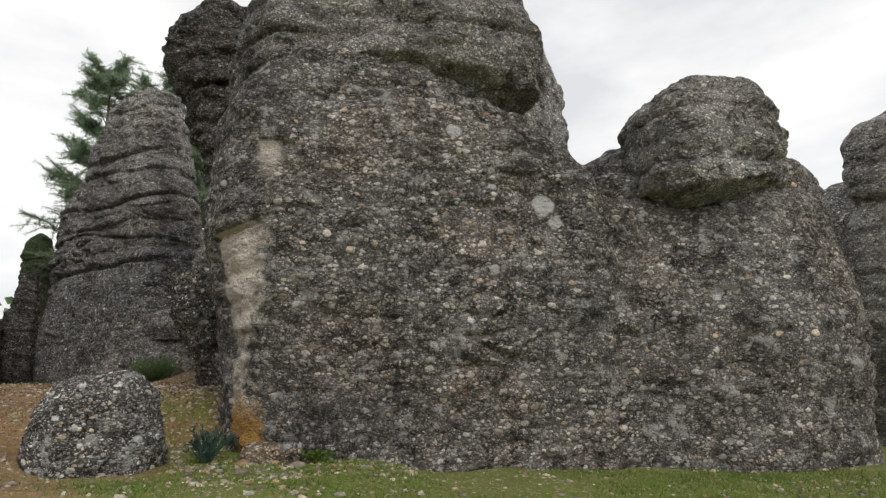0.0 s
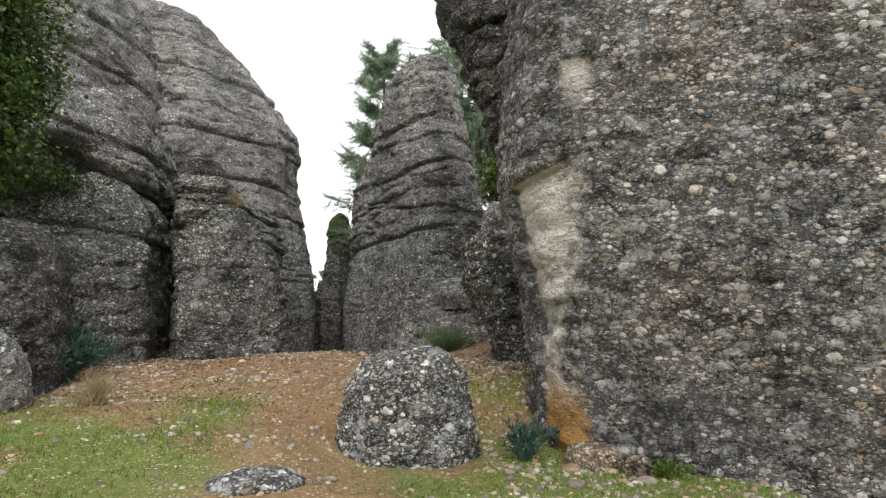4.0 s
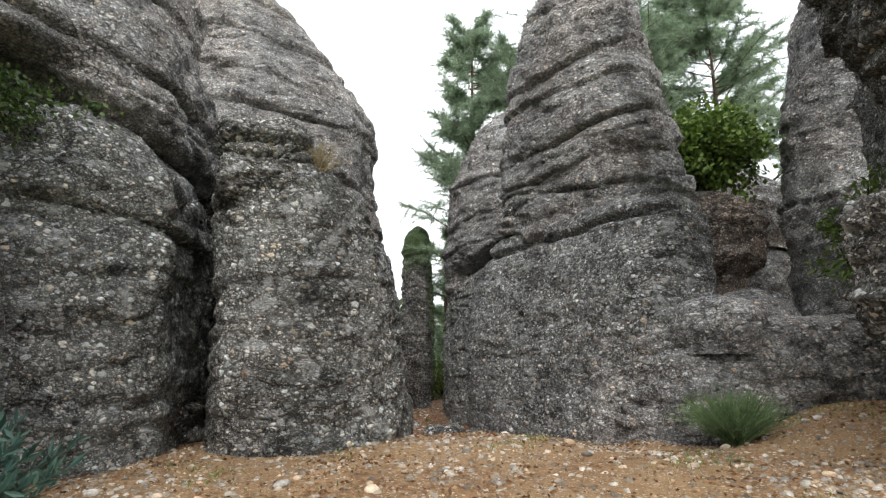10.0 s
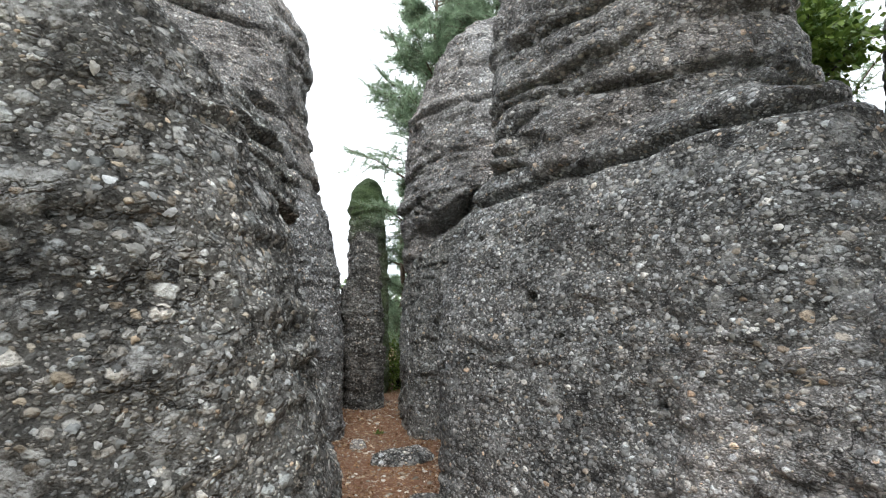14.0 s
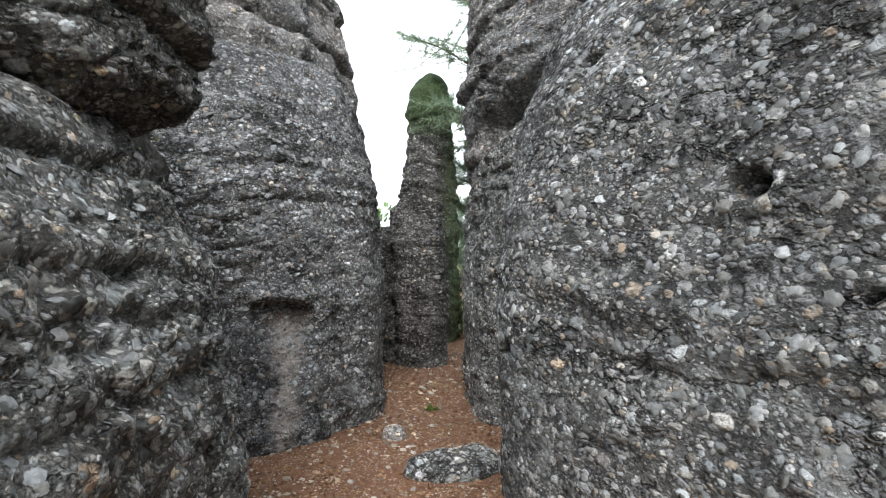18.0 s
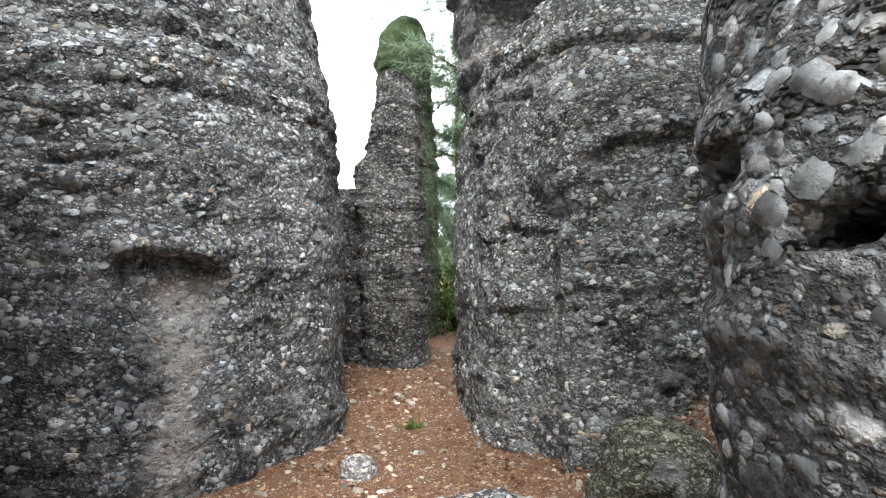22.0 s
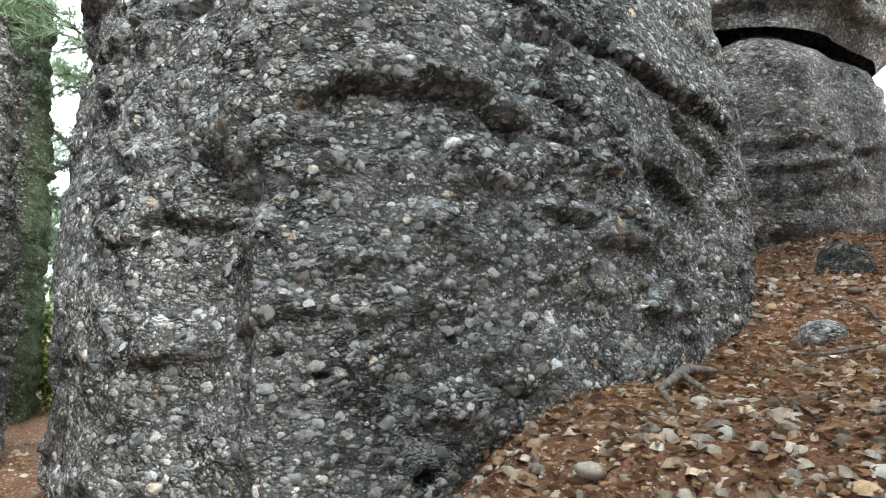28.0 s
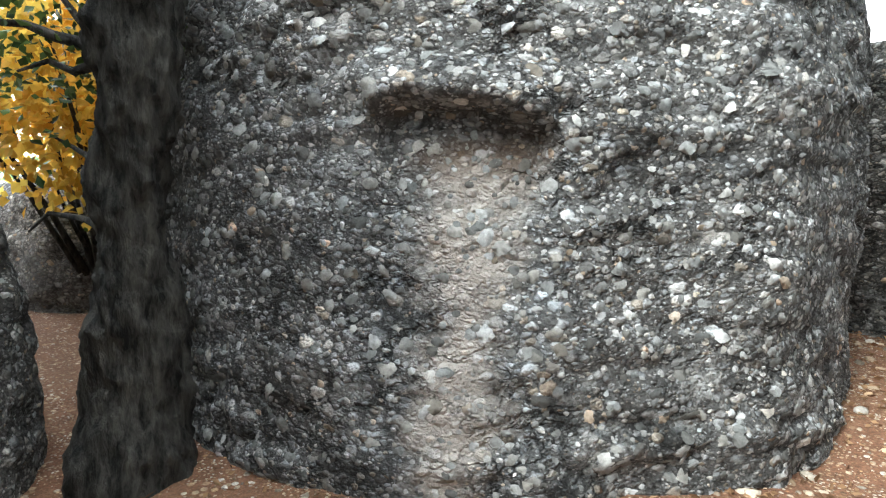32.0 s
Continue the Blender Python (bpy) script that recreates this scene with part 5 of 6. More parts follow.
def gravel(name, label, n, box, keep, small, large):
    p = on_ground(n, box, keep, RNG)
    nrm = np.tile([0, 0, 1.0], (len(p), 1)) + RNG.normal(0, 0.22, (len(p), 3)) * (1, 1, 0)
    nrm /= np.linalg.norm(nrm, axis=1, keepdims=True)
    size = small * (large / small) ** (RNG.random(len(p)) ** 2.2)
    v, f = dome_mesh(p - nrm * 0.1 * size[:, None], nrm, size, 0.5, 0.6, RNG, 3)
    return tagged(new(name, grid_mesh(name, v, f, soil_pebble)), label, "gravel", kind="stuff")


gravel("meadow_gravel", "pale pebbles scattered over thin grass", 9000, (-7, 11, -5, 5), lambda x, y: 0.25 + 0.75 * patchy(x, y, 0.6, 21, -0.1, 0.4), 0.015, 0.065)
gravel("path_gravel", "loose pebbles on the worn soil path", 18000, (-4.6, 4.4, 3.6, 10.0), lambda x, y: 0.35 + 0.65 * patchy(x, y, 0.7, 22, -0.2, 0.4), 0.009, 0.05)
gravel("passage_gravel", "pebbles on the red passage floor", 9000, (-2.5, 1.6, 9.5, 23), lambda x, y: 0.35 + 0.6 * patchy(x, y, 1.1, 23, 0.0, 0.4), 0.01, 0.055)
gravel("slope_gravel", "pebbles strewn down the littered slope", 13000, (1.4, 9, 14.1, 17), lambda x, y: 0.4 + 0.6 * patchy(x, y, 0.9, 24, -0.2, 0.4), 0.012, 0.06)
gravel("scree_gravel", "pale rubble at the foot of the scar", 2600, (1.6, 4.8, -0.3, 6.5), lambda x, y: 0.8 + 0 * x, 0.02, 0.07)


# single loose stones large enough to pick up
STONES = []
for k in range(7):
    ring = 9
    t = np.linspace(0.15, np.pi - 0.15, 6)[:, None]
    a = np.arange(ring)[None] * 2 * np.pi / ring
    v = np.stack([np.sin(t) * np.cos(a), np.sin(t) * np.sin(a), np.cos(t) + 0 * a], -1).reshape(-1, 3)
    v *= (1 + 0.3 * gradient_noise(v * 1.3, 900 + k) + 0.12 * gradient_noise(v * 3.1, 950 + k))[:, None]
    v *= (1, RNG.uniform(0.55, 0.9), RNG.uniform(0.32, 0.55))
    i = np.arange(5)[:, None] * ring
    j = np.arange(ring)[None]
    jn = (j + 1) % ring
    q = np.stack([i + j, i + ring + j, i + ring + jn, i + jn], -1).reshape(-1, 4)
    v = np.vstack([v, v[:ring].mean(0), v[-ring:].mean(0)])
    top = np.stack([j[0], jn[0], np.full(ring, len(v) - 2)], 1)
    low = np.stack([45 + jn[0], 45 + j[0], np.full(ring, len(v) - 1)], 1)
    STONES.append(grid_mesh("stone", v, np.concatenate([q[:, [0, 1, 2]], q[:, [0, 2, 3]], top, low]), soil_pebble))


def loose_stones(label, group, n, box, small, large, keep=lambda x, y: 1.0 + 0 * x):
    for p in on_ground(n, box, keep, RNG):
        r = float(small + (large - small) * RNG.random() ** 2)
        ob = new("stone", STONES[int(RNG.integers(7))])
        ob.matrix_basis = Matrix.Translation(Vector(p) + Vector((0, 0, 0.12 * r))) @ Matrix.Rotation(float(RNG.uniform(0, 6.3)), 4, "Z") @ Matrix.Rotation(float(RNG.normal(0, 0.2)), 4, "X") @ Matrix.Scale(r, 4)
        tagged(ob, label, "stone", group)


loose_stones("loose pale stone lying on the worn soil path", "stones on the path", 46, (-4, 4, 4.5, 9.2), 0.035, 0.09)
loose_stones("loose stone lying in the short grass", "stones in the grass", 34, (-4, 6, -4.5, 1.0), 0.03, 0.08, lambda x, y: (y < 0.9 - 0.62 * np.maximum(x - 1.5, 0)).astype(float))
loose_stones("broken pale stone in the rubble below the scar", "rubble stones", 26, (1.75, 3.2, 0.6, 1.9), 0.05, 0.13, lambda x, y: (y < 2.2 - 0.6 * (x - 1.2)).astype(float))
loose_stones("loose stone on the red passage floor", "stones in the passage", 30, (-0.7, 1.0, 11, 19.5), 0.025, 0.06)
loose_stones("loose stone on the littered slope", "stones on the slope", 44, (1.7, 6.5, 14.3, 16.1), 0.03, 0.085)


def leaf_material(name, low, high, gloss=0.5, back=0.25):
    m, nt, b = material(name, gloss)
    g = nt.nodes.new("ShaderNodeNewGeometry")
    col = mix(nt, g.outputs["Random Per Island"], low, high)
    n = noise_tex(nt, coords(nt), 1.3, 3)
    col = mix(nt, 1.0, col, ramp(nt, n, (0.3, grey(0.65)), (0.7, grey(1.25))), "MULTIPLY")
    nt.links.new(col, b.inputs["Base Color"])
    tr = nt.nodes.new("ShaderNodeBsdfTranslucent")
    nt.links.new(col, tr.inputs["Color"])
    both = nt.nodes.new("ShaderNodeMixShader")
    both.inputs[0].default_value = back
    nt.links.new(b.outputs[0], both.inputs[1])
    nt.links.new(tr.outputs[0], both.inputs[2])
    nt.links.new(both.outputs[0], nt.nodes["Material Output"].inputs["Surface"])
    return m


def leaves_mesh(name, places, ways, length, width, mat, rng, fold=0.25):
    """Folded pointed leaves: one each at the places, along the ways."""
    n = len(places)
    side = np.cross(ways, rng.normal(0, 1, (n, 3)))
    side /= np.linalg.norm(side, axis=1, keepdims=True) + 1e-9
    nrm = np.cross(side, ways)
    ln = (length * rng.uniform(0.65, 1.3, n))[:, None]
    wd = ln * width / length
    mid = places + ways * ln * 0.5
    if fold == 0:
        v = np.stack([places - side * wd, places + side * wd, places + ways * ln], 1)
        return grid_mesh(name, v.reshape(-1, 3), np.arange(3 * n).reshape(-1, 3), mat, False)
    v = np.stack([places, mid + side * wd + nrm * wd * fold, places + ways * ln, mid - side * wd + nrm * wd * fold], 1)
    i = np.arange(n)[:, None] * 4
    f = np.concatenate([i + [0, 1, 2], i + [0, 2, 3]])
    return grid_mesh(name, v.reshape(-1, 3), f, mat, False)


def unit(v):
    return v / (np.linalg.norm(v, axis=-1, keepdims=True) + 1e-9)


litter_mat = leaf_material("dry_leaf_litter", (0.12, 0.056, 0.027), (0.4, 0.25, 0.135), 0.9)
needle_mat = leaf_material("dry_needles", (0.12, 0.055, 0.025), (0.30, 0.16, 0.08), 0.9)
grass_mat = leaf_material("short_green_grass", (0.05, 0.11, 0.015), (0.19, 0.29, 0.05), 0.6)
straw_mat = leaf_material("dry_grass", (0.26, 0.20, 0.10), (0.50, 0.42, 0.26), 0.8)


def litter(name, label, n, box, keep, mat, length, width, lift, rng):
    p = on_ground(n, box, keep, rng)
    w = rng.normal(0, 1, (len(p), 3)) * (1, 1, 0.22)
    ob = new(name, leaves_mesh(name, p + (0, 0, lift), unit(w), length, width, mat, rng))
    return tagged(ob, label, "leaf litter", kind="stuff")


litter("leaf_litter", "brown dead leaves on the passage floor", 13000, (-2.6, 1.7, 9.3, 22), lambda x, y: 0.35 + 0.65 * patchy(x, y, 0.9, 31, -0.2, 0.4), litter_mat, 0.055, 0.014, 0.012, RNG)
litter("slope_litter", "brown leaves and needles on the slope", 26000, (1.4, 9, 13.8, 17.2), lambda x, y: 0.6 + 0.4 * patchy(x, y, 0.9, 32, -0.2, 0.4), litter_mat, 0.07, 0.014, 0.015, RNG)
litter("needle_litter", "fallen pine needles on the red soil", 12000, (-2.6, 8, 10, 22), lambda x, y: 0.7 + 0 * x, needle_mat, 0.13, 0.003, 0.012, RNG)
litter("path_litter", "dead leaves along the path", 22000, (-6, 5, 3, 10.5), lambda x, y: 0.25 + 0.75 * patchy(x, y, 0.7, 33, 0.0, 0.4), litter_mat, 0.05, 0.013, 0.012, RNG)


def grass(name, label, n, box, keep, mat, tall, rng, lean=0.5, width=0.0035):
    p = on_ground(n, box, keep, rng)
    w = unit(rng.normal(0, lean, (len(p), 3)) * (1, 1, 0) + (0, 0, 1))
    return tagged(new(name, leaves_mesh(name, p - (0, 0, 0.01), w, tall, width, mat, rng, 0)), label, "grass", kind="stuff")


def meadow(x, y):
    lawn = patchy(x, y, 0.45, 41, -0.3, 0.1) * ease(5.6 - y, 0, 2.5)
    worn = 1 - 0.92 * np.exp(-((x + 0.3) / 0.85) ** 4)
    return np.clip(lawn * worn, 0, 1)


grass("short_grass", "short green grass in patches", 150000, (-7, 11, -5.5, 5.5), meadow, grass_mat, 0.06, RNG, 0.7, 0.006)
grass("sparse_grass", "sparse grass blades on the path edge", 30000, (-6, 5, 3, 10), lambda x, y: patchy(x, y, 0.8, 43, 0.1, 0.4), grass_mat, 0.06, RNG, 0.6, 0.005)
grass("dry_grass", "thin dry grass stalks", 5000, (-6, 8, -4, 9), lambda x, y: patchy(x, y, 0.5, 44, 0.2, 0.5), straw_mat, 0.09, RNG, 0.4, 0.0035)


# ---------- plants ----------
def tube(points, radii, sides=7):
    """A bent tapering stem through points."""
    pts = np.array(points, float)
    along = unit(np.gradient(pts, axis=0))
    ref = np.array([0.31, 0.95, 0.1])
    s = unit(np.cross(along, ref))
    u = np.cross(s, along)
    a = np.arange(sides) * 2 * np.pi / sides
    v = pts[:, None] + np.array(radii)[:, None, None] * (np.cos(a)[None, :, None] * s[:, None] + np.sin(a)[None, :, None] * u[:, None])
    k = len(pts)
    i = np.arange(k - 1)[:, None] * sides
    j = np.arange(sides)[None]
    jn = (j + 1) % sides
    q = np.stack([i + j, i + jn, i + sides + jn, i + sides + j], -1).reshape(-1, 4)
    return v.reshape(-1, 3), np.concatenate([q[:, [0, 1, 2]], q[:, [0, 2, 3]]])


def joined(pieces):
    vs, fs, base = [], [], 0
    for v, f in pieces:
        vs.append(v)
        fs.append(f + base)
        base += len(v)
    return np.concatenate(vs), np.concatenate(fs)


def bark_material(name, low, high, scale=26, deep=0.03):
    m, nt, b = material(name, 0.9)
    p = coords(nt, (1, 1, 0.25))
    n = noise_tex(nt, p, scale, 6, 0.7)
    n2 = noise_tex(nt, coords(nt), 2.0, 4)
    col = mix(nt, 0.6, mix(nt, ramp(nt, n, (0.38, grey(0)), (0.64, grey(1))), low, high), ramp(nt, n2, (0.3, grey(0.6)), (0.7, grey(1.3))), "MULTIPLY")
    nt.links.new(col, b.inputs["Base Color"])
    bump(nt, b, n, 1.0, deep)
    return m


bark_mat = bark_material("pine_bark", (0.06, 0.04, 0.03), (0.22, 0.16, 0.12))
dark_bark = bark_material("dark_oak_bark", (0.004, 0.004, 0.0035), (0.075, 0.07, 0.06), 16, 0.07)
wood_mat = bark_material("grey_dead_root", (0.10, 0.085, 0.07), (0.34, 0.30, 0.25))
# needles paled beyond leaf colour: backlight and haze are put into it
pine_leaf = leaf_material("pine_needles", (0.17, 0.25, 0.15), (0.42, 0.52, 0.36), 0.6, 0.6)
ivy_leaf = leaf_material("glossy_dark_leaves", (0.018, 0.042, 0.01), (0.12, 0.18, 0.045), 0.4)
bush_leaf = leaf_material("bright_green_leaves", (0.04, 0.085, 0.015), (0.17, 0.24, 0.048), 0.4)
spurge_leaf = leaf_material("blue_green_leaves", (0.03, 0.075, 0.06), (0.10, 0.17, 0.13), 0.5)
broom_leaf = leaf_material("fine_green_stems", (0.08, 0.14, 0.05), (0.22, 0.31, 0.14), 0.6)
yellow_leaf = leaf_material("autumn_yellow_leaves", (0.66, 0.36, 0.04), (0.92, 0.74, 0.16), 0.5, 0.55)
moss_leaf = leaf_material("hanging_moss", (0.04, 0.07, 0.012), (0.12, 0.17, 0.04), 0.8)


def branching(base, top, radius, count, reach, rise, rng, start=0.3, wobble=0.15):
    """A trunk, its limbs with their twigs, and the tips where foliage sits."""
    base, top = np.array(base, float), np.array(top, float)
    t = np.linspace(0, 1, 12)[:, None]
    line = base + (top - base) * t + rng.normal(0, wobble, (12, 3)) * (1, 1, 0) * t * (1.2 - t)
    trunk = tube(line, radius * (1.1 - t[:, 0]) + 0.01, 9)
    limbs, tips = [], []
    for k in range(count):
        f = start + (1 - start) * (k + rng.random()) / count
        p0 = np.array([np.interp(f, t[:, 0], line[:, c]) for c in range(3)])
        az = rng.uniform(0, 2 * np.pi)
        ln = reach * (1.15 - 0.75 * (f - start) / (1 - start)) * rng.uniform(0.6, 1.15)
        way = np.array([np.cos(az), np.sin(az), rise * rng.uniform(0.3, 1.3)])
        s = np.linspace(0, 1, 6)[:, None]
        limb = p0 + way * ln * s + np.array([0, 0, 0.18 * ln]) * s**2 + rng.normal(0, 0.04 * ln, (6, 3)) * s
        pieces = [tube(limb, radius * 0.33 * (1.08 - s[:, 0]) * (1.2 - f) + 0.006, 5)]
        for g in (0.35, 0.5, 0.62, 0.74, 0.86, 0.97):
            q = np.array([np.interp(g, s[:, 0], limb[:, c]) for c in range(3)])
            for _ in range(3):
                side = q + rng.normal(0, 0.17 * ln, 3) * (1, 1, 0.6) + way * 0.1 * ln
                pieces.append(tube(np.linspace(q, side, 3), [0.012, 0.009, 0.006], 4))
                tips.append((side, unit(side - q + way * 0.15 + rng.normal(0, 0.1, 3))))
                tips.append(((side + q) / 2, unit(side - q + rng.normal(0, 0.2, 3))))
        limbs.append(joined(pieces))
    tips.append((top, np.array([0, 0, 1.0])))
    return trunk, limbs, tips


def pine(label, base, height, lean, spread, limbs, seed, needles=26, start=0.35):
    rng = np.random.default_rng(seed)
    x, y = base
    z = gz(x, y)
    e = thing("pine_tree", label, "tree", "pines behind the rocks", (x, y, z))
    inv = Matrix.Translation((-x, -y, -z))
    trunk, arms, tips = branching((x, y, z - 0.3), (x + lean[0], y + lean[1], z + height), 0.16, limbs, spread, 0.35, rng, start)
    put("trunk", grid_mesh("trunk", *trunk, bark_mat), e).matrix_parent_inverse = inv
    for v, f in arms:
        put("limb", grid_mesh("limb", v, f, bark_mat), e).matrix_parent_inverse = inv
    p = np.array([q for q, _ in tips])
    w = np.array([q for _, q in tips])
    n = needles
    along = rng.uniform(-0.5, 0.16, (len(p), n, 1))
    pos = p[:, None] + w[:, None] * along + rng.normal(0, 0.015, (len(p), n, 3))
    way = unit(w[:, None] * 0.75 + unit(rng.normal(0, 1, (len(p), n, 3))) * 0.8 + (0, 0, 0.12))
    crown = leaves_mesh("crown", pos.reshape(-1, 3), way.reshape(-1, 3), 0.21, 0.0095, pine_leaf, rng, 0)
    put("crown", crown, e).matrix_parent_inverse = inv
    return e


pine("young pine with airy blue-green needles", (2.9, 23.3), 15.5, (-0.3, 0.3), 2.5, 84, 201, 46, 0.3)
pine("tall pine with bare lower trunk", (7.2, 21.5), 16.0, (0.2, 0.4), 3.6, 84, 202, 56, 0.36)
pine("tall pine with a leaning trunk", (8.9, 23.5), 17.0, (0.8, 0), 3.6, 84, 203, 56, 0.36)
pine("spreading pine on the terrace", (12.2, 20.5), 14.5, (-0.6, 0.2), 3.6, 76, 204, 56, 0.36)
pine("dense pine at the back of the terrace", (5.2, 25.5), 15.5, (0.3, 0), 3.2, 70, 205, 50, 0.36)
pine("small pine beyond the passage", (2.2, 28.0), 7.5, (0.1, 0), 1.8, 34, 206, 36, 0.12)


def bush(name, label, centre, radii, clumps, per, mat, seed, length, width, stem=True, base=None, group=""):
    """A leafy crown of many clumps with an uneven outline, on its own stems."""
    rng = np.random.default_rng(seed)
    c, r = np.array(centre, float), np.array(radii, float)
    b = np.array(base if base is not None else (c[0], c[1], c[2] - r[2]), float)
    e = thing(name, label, "bush", group, tuple(b))
    inv = Matrix.Translation(tuple(-b))
    d = unit(rng.normal(0, 1, (clumps, 3)))
    mid = c + d * r * (rng.random((clumps, 1)) ** 0.45) * rng.uniform(0.8, 1.12, (clumps, 1))
    spread = 0.17 * r.mean()
    pos = mid[:, None] + rng.normal(0, spread, (clumps, per, 3)) * (1, 1, 0.7)
    way = unit(d[:, None] * 0.8 + rng.normal(0, 0.7, (clumps, per, 3)) + (0, 0, -0.15))
    if stem:
        for k in range(min(22, clumps)):
            s = np.linspace(0, 1, 5)[:, None]
            v, f = tube(b + (mid[k] - b) * s + rng.normal(0, 0.05, (5, 3)) * s, 0.035 * r.mean() * (1.15 - s[:, 0]) + 0.004, 5)
            put("stem", grid_mesh("stem", v, f, dark_bark), e).matrix_parent_inverse = inv
    put("foliage", leaves_mesh("foliage", pos.reshape(-1, 3), way.reshape(-1, 3), length, width, mat, rng), e).matrix_parent_inverse = inv
    return e


bush("ivy_bush", "dense dark glossy ivy bush hanging over the rock wall", (-6.1, 5.2, 5.6), (1.2, 1.3, 2.4), 620, 50, ivy_leaf, 301, 0.1, 0.038, True, (-5.6, 5.6, 3.0))
bush("ledge_ivy", "trailing dark ivy along the rock ledge", (-5.9, 7.75, 4.3), (1.2, 0.6, 0.35), 80, 50, ivy_leaf, 302, 0.06, 0.022, True, (-6.0, 8.1, 4.7))
bush("rock_bush", "bright green leafy bush growing on the hollow rock", (6.5, 13.7, 6.7), (1.25, 1.0, 1.1), 190, 50, bush_leaf, 303, 0.13, 0.05, True, (6.3, 14, 5.5))
bush("ledge_moss", "green moss and fern hanging in the shaded gap", (4.3, 7.5, 3.2), (0.5, 0.5, 0.7), 60, 50, moss_leaf, 304, 0.1, 0.02, True, (4.3, 7.8, 2.6))
bush("far_shrub", "pale green shrub beyond the passage end", (2.0, 26, 0.9), (1.6, 1.0, 1.0), 90, 50, bush_leaf, 305, 0.1, 0.03, True, (2.0, 26, 0))
bush("autumn_tree", "far tree in orange autumn leaf", (21, 26, 7.0), (2.6, 2.2, 2.4), 120, 60, yellow_leaf, 306, 0.22, 0.08, True, (21, 26, 1.0))
bush("far_oak", "dark green tree beyond the terrace", (17, 24, 6.4), (2.6, 2.2, 2.6), 140, 60, broom_leaf, 307, 0.22, 0.08, True, (17, 24, 1.5))


def spray(name, label, at, height, count, mat, seed, spread, length, width, per=14, kind_name="shrub"):
    """A low plant: many thin stems from one foot, each with leaves along it."""
    rng = np.random.default_rng(seed)
    b = np.array(at, float)
    e = thing(name, label, kind_name, "", tuple(b))
    inv = Matrix.Translation(tuple(-b))
    tubes, pos, way = [], [], []
    for k in range(count):
        d = unit(np.array([*rng.normal(0, spread, 2), 1.0]))
        h = height * rng.uniform(0.55, 1.1)
        s = np.linspace(0, 1, 5)[:, None]
        line = b + rng.normal(0, 0.04, 3) * (1, 1, 0) + d * h * s + np.array([d[0], d[1], -0.3]) * h * 0.3 * s**2
        tubes.append(tube(line, 0.006 * (1.2 - s[:, 0]) + 0.0015, 4))
        g = rng.uniform(0.35, 1.0, per)
        pos.append(np.stack([np.interp(g, s[:, 0], line[:, c]) for c in range(3)], 1))
        way.append(unit(d + rng.normal(0, 0.55, (per, 3))))
    v, f = joined(tubes)
    put("stalk_mass", grid_mesh("stalk_mass", v, f, mat), e, kind="stuff").matrix_parent_inverse = inv
    put("leaves", leaves_mesh("leaves", np.concatenate(pos), np.concatenate(way), length, width, mat, rng), e).matrix_parent_inverse = inv
    return e


spray("spurge_plant", "blue-green spurge plant beside the boulder", (2.25, 1.75, gz(2.25, 1.75)), 0.5, 34, spurge_leaf, 401, 0.4, 0.09, 0.011, 22)
spray("spurge_plant", "blue-green spurge plant before the rock wall", (-4.35, 5.9, gz(-4.35, 5.9)), 0.95, 60, spurge_leaf, 402, 0.4, 0.13, 0.016, 26)
spray("broom_shrub", "soft green fine-stemmed shrub at the pillar foot", (2.75, 8.15, gz(2.75, 8.15)), 0.68, 260, broom_leaf, 403, 0.62, 0.09, 0.003, 22)
spray("green_sprig", "small green sprig in the rubble", (3.55, 0.75, gz(3.55, 0.75)), 0.22, 22, bush_leaf, 404, 0.6, 0.06, 0.02, 10)
spray("dry_tuft", "tuft of dry grass growing on the rock ledge", (-2.35, 9.15, 4.1), 0.42, 70, straw_mat, 405, 0.5, 0.16, 0.003, 6, "grass")
spray("dry_tuft", "dry straw-coloured grass tuft on the meadow", (-3.1, 3.6, gz(-3.1, 3.6)), 0.4, 60, straw_mat, 406, 0.28, 0.2, 0.003, 6, "grass")
spray("green_sprig", "small green weed on the littered slope", (5.3, 15.1, gz(5.3, 15.1)), 0.14, 20, bush_leaf, 407, 0.8, 0.07, 0.02, 8)
spray("green_sprig", "tiny weed on the passage floor", (0.35, 18.6, gz(0.35, 18.6)), 0.08, 16, bush_leaf, 408, 0.8, 0.05, 0.006, 8)

# dead root lying at the foot of the passage wall
e = thing("dead_root", "bleached dead root lying along the wall foot", "root")
pts = [(x, y, gz(x, y) + h) for x, y, h in ((2.9, 15.8, 0.02), (3.1, 15.98, 0.05), (3.35, 16.0, 0.09), (3.6, 16.1, 0.1), (3.95, 16.1, 0.06))]
put("stem", grid_mesh("stem", *joined([tube(pts, [0.01, 0.02, 0.03, 0.035, 0.02], 8), tube([pts[2], (3.2, 15.8, gz(3.2, 15.8) + 0.03), (3.1, 15.55, gz(3.1, 15.55) + 0.01)], [0.02, 0.012, 0.006], 6)]), wood_mat), e)
for k in range(9):
    rng = np.random.default_rng(500 + k)
    x, y = rng.uniform(2.6, 5.5), rng.uniform(14.6, 15.9)
    a = rng.uniform(0, 6.3)
    line = [(x + 0.11 * i * math.cos(a + 0.25 * i), y + 0.11 * i * math.sin(a + 0.25 * i), gz(x + 0.11 * i * math.cos(a + 0.25 * i), y + 0.11 * i * math.sin(a + 0.25 * i)) + 0.05) for i in range(5)]
    v, f = tube(line, [0.011, 0.012, 0.01, 0.008, 0.004], 5)
    tagged(new("twig", grid_mesh("twig", v, f, wood_mat)), "dry fallen twig on the littered slope", "twig", "twigs on the slope")

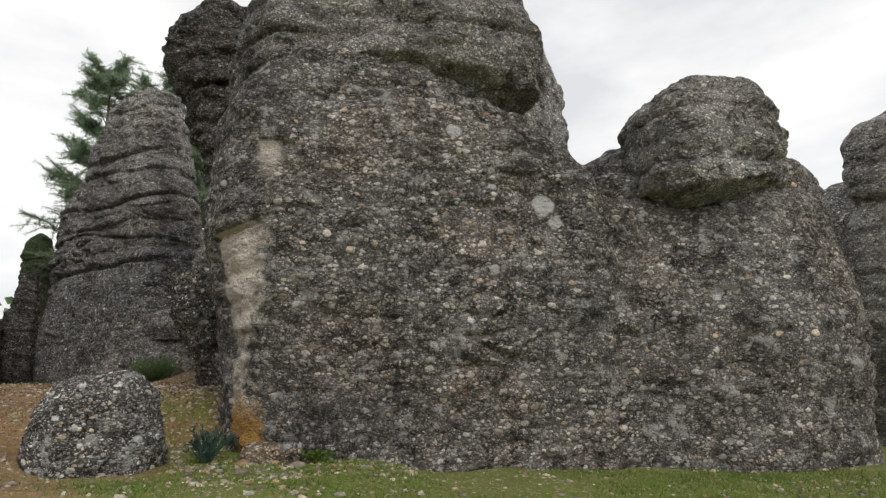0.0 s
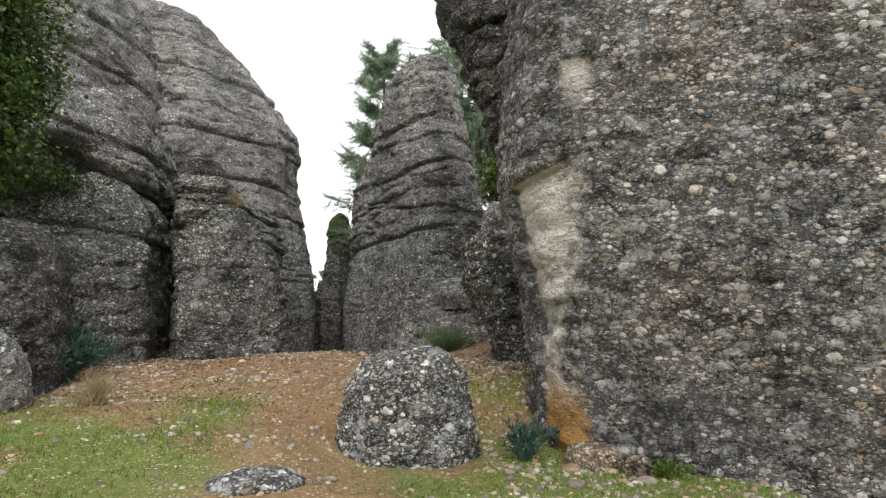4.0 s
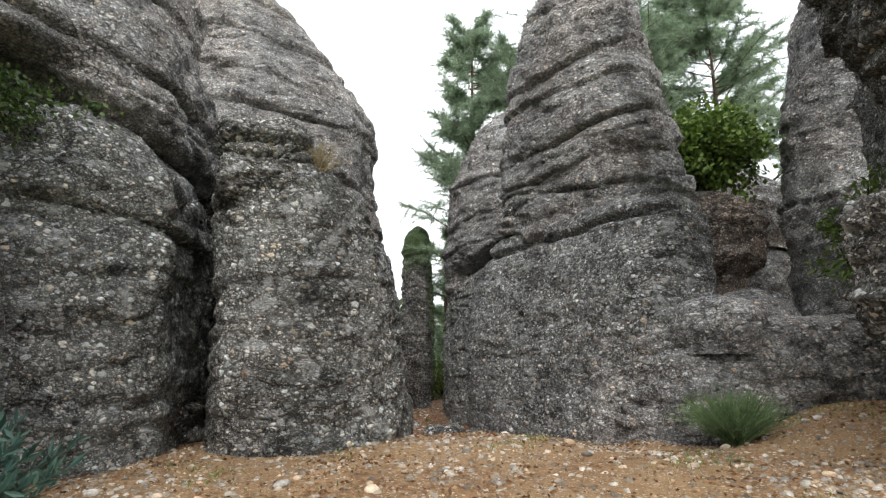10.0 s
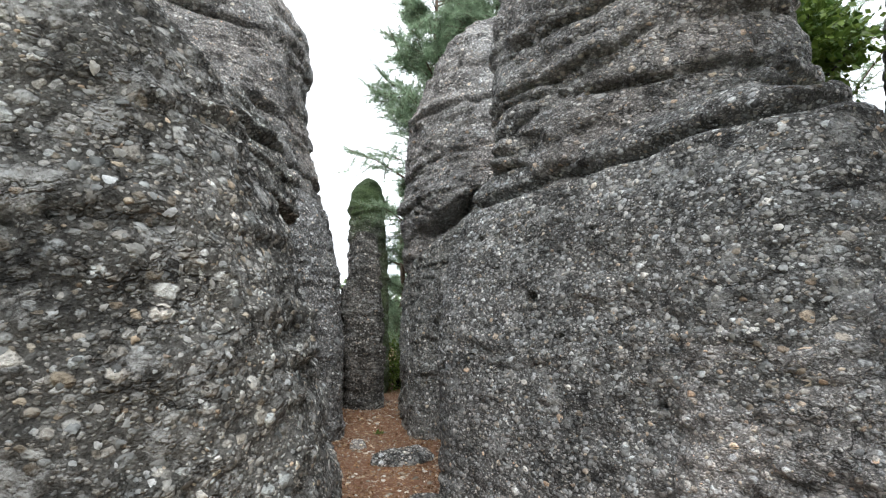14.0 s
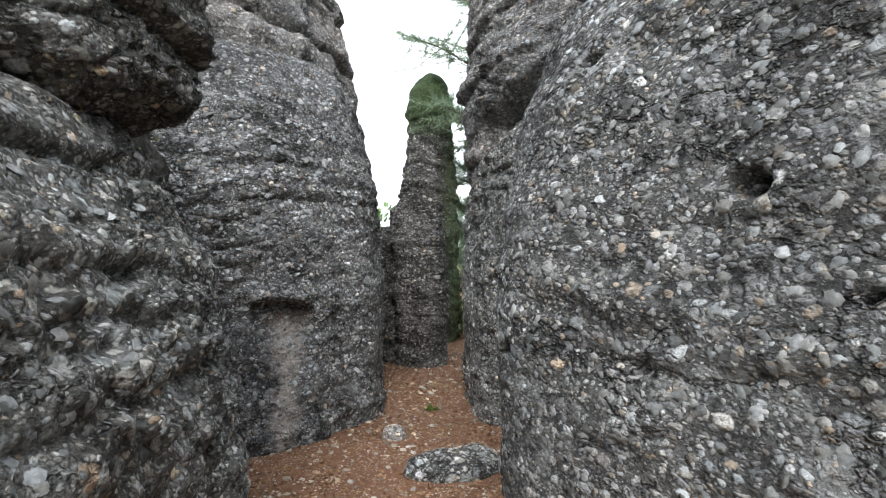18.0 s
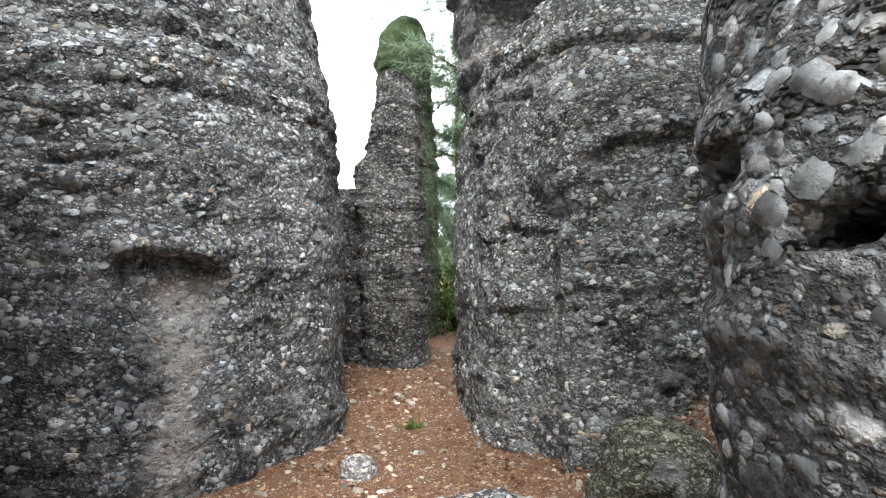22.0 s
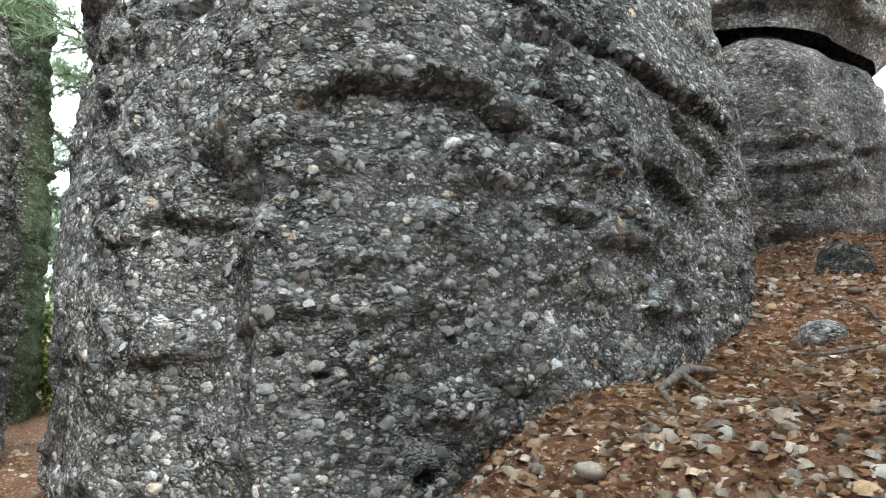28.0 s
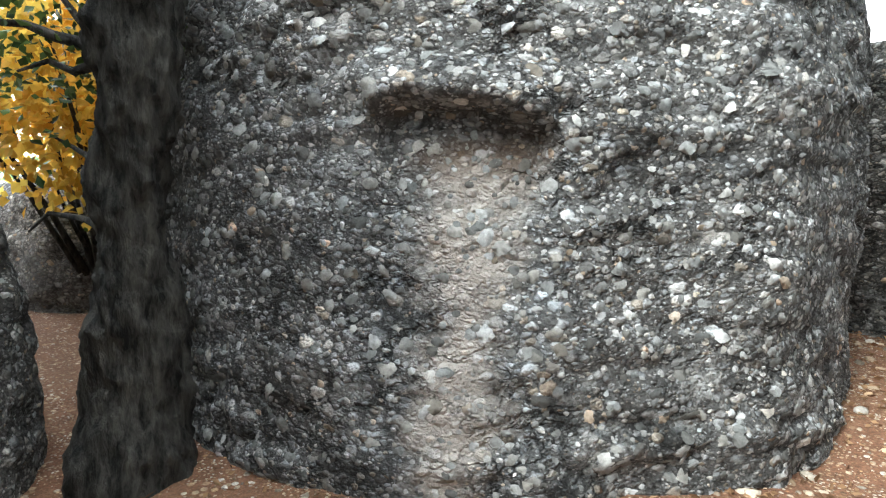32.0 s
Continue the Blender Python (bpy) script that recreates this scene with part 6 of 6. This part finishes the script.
# oak in the side gap with autumn-yellow neighbour
rng = np.random.default_rng(601)
oz = gz(-3.0, 16.05)
e = thing("gap_oak", "dark evergreen oak trunk against the rock in the side gap", "tree", "", (-3.0, 16.05, oz))
inv = Matrix.Translation((3.0, -16.05, -oz))
trunk = np.array([(-2.88, 16.12, oz - 0.2), (-2.9, 16.15, 0.5), (-2.9, 16.16, 1.2), (-2.84, 16.16, 1.9), (-2.82, 16.18, 2.8), (-2.9, 16.2, 3.6)])
zz = np.linspace(0, 5, 160)
line = np.stack([smooth_interp(zz, np.arange(6), trunk[:, c]) for c in range(3)], 1)
v, f = tube(line, smooth_interp(zz, np.arange(6), [0.32, 0.22, 0.17, 0.2, 0.2, 0.12]), 56)
axis = np.repeat(line, 56, 0)
v = v + unit(v - axis) * (0.1 * fractal(v * (1, 1, 0.6), 3.4, 5, 77, 0.65))[:, None]
put("trunk", grid_mesh("trunk", v, f, dark_bark), e).matrix_parent_inverse = inv
tips = []
for k in range(18):
    p0 = trunk[2 + k % 4] + rng.normal(0, 0.05, 3)
    w = np.array([-rng.uniform(0.4, 1.3), rng.normal(0, 0.6), rng.uniform(0.0, 0.8)])
    s = np.linspace(0, 1, 5)[:, None]
    limb = p0 + w * s + rng.normal(0, 0.06, (5, 3)) * s
    put("limb", grid_mesh("limb", *tube(limb, 0.028 * (1.1 - s[:, 0]) + 0.004, 5), dark_bark), e).matrix_parent_inverse = inv
    tips += [limb[3], limb[4]]
tips = np.array([t for t in tips if t[2] > 1.9])
pos = (tips[:, None] + rng.normal(0, 0.22, (len(tips), 90, 3))).reshape(-1, 3)
put("crown", leaves_mesh("crown", pos, unit(rng.normal(0, 1, pos.shape)), 0.06, 0.02, ivy_leaf, rng), e).matrix_parent_inverse = inv
bush("yellow_maple", "small tree with golden yellow autumn leaves", (-5.9, 16.75, 2.35), (1.35, 0.9, 0.95), 150, 34, yellow_leaf, 602, 0.11, 0.045, True, (-6.6, 17.1, gz(-6.9, 17.1)))
bush("gap_shrub", "low green shrub beyond the side gap", (-5.4, 17.3, 0.9), (0.6, 0.5, 0.4), 40, 40, bush_leaf, 603, 0.07, 0.02, True, (-5.4, 17.3, 0.3))

# far woods closing the view
rng = np.random.default_rng(700)
pos, way = [], []
for k in range(260):
    a = rng.uniform(0, 2 * np.pi)
    d = rng.uniform(55, 95)
    h = rng.uniform(4, 9)
    c = np.array([1 + d * np.cos(a), 8 + d * np.sin(a), h * 0.5])
    n = 90
    pos.append(c + unit(rng.normal(0, 1, (n, 3))) * rng.random((n, 1)) ** 0.4 * (2.6, 2.6, h * 0.5))
    way.append(unit(rng.normal(0, 1, (n, 3))))
tagged(new("far_woods", leaves_mesh("far_woods", np.concatenate(pos), np.concatenate(way), 1.0, 0.4, broom_leaf, rng)), "distant green woodland on all sides", "trees", kind="stuff")
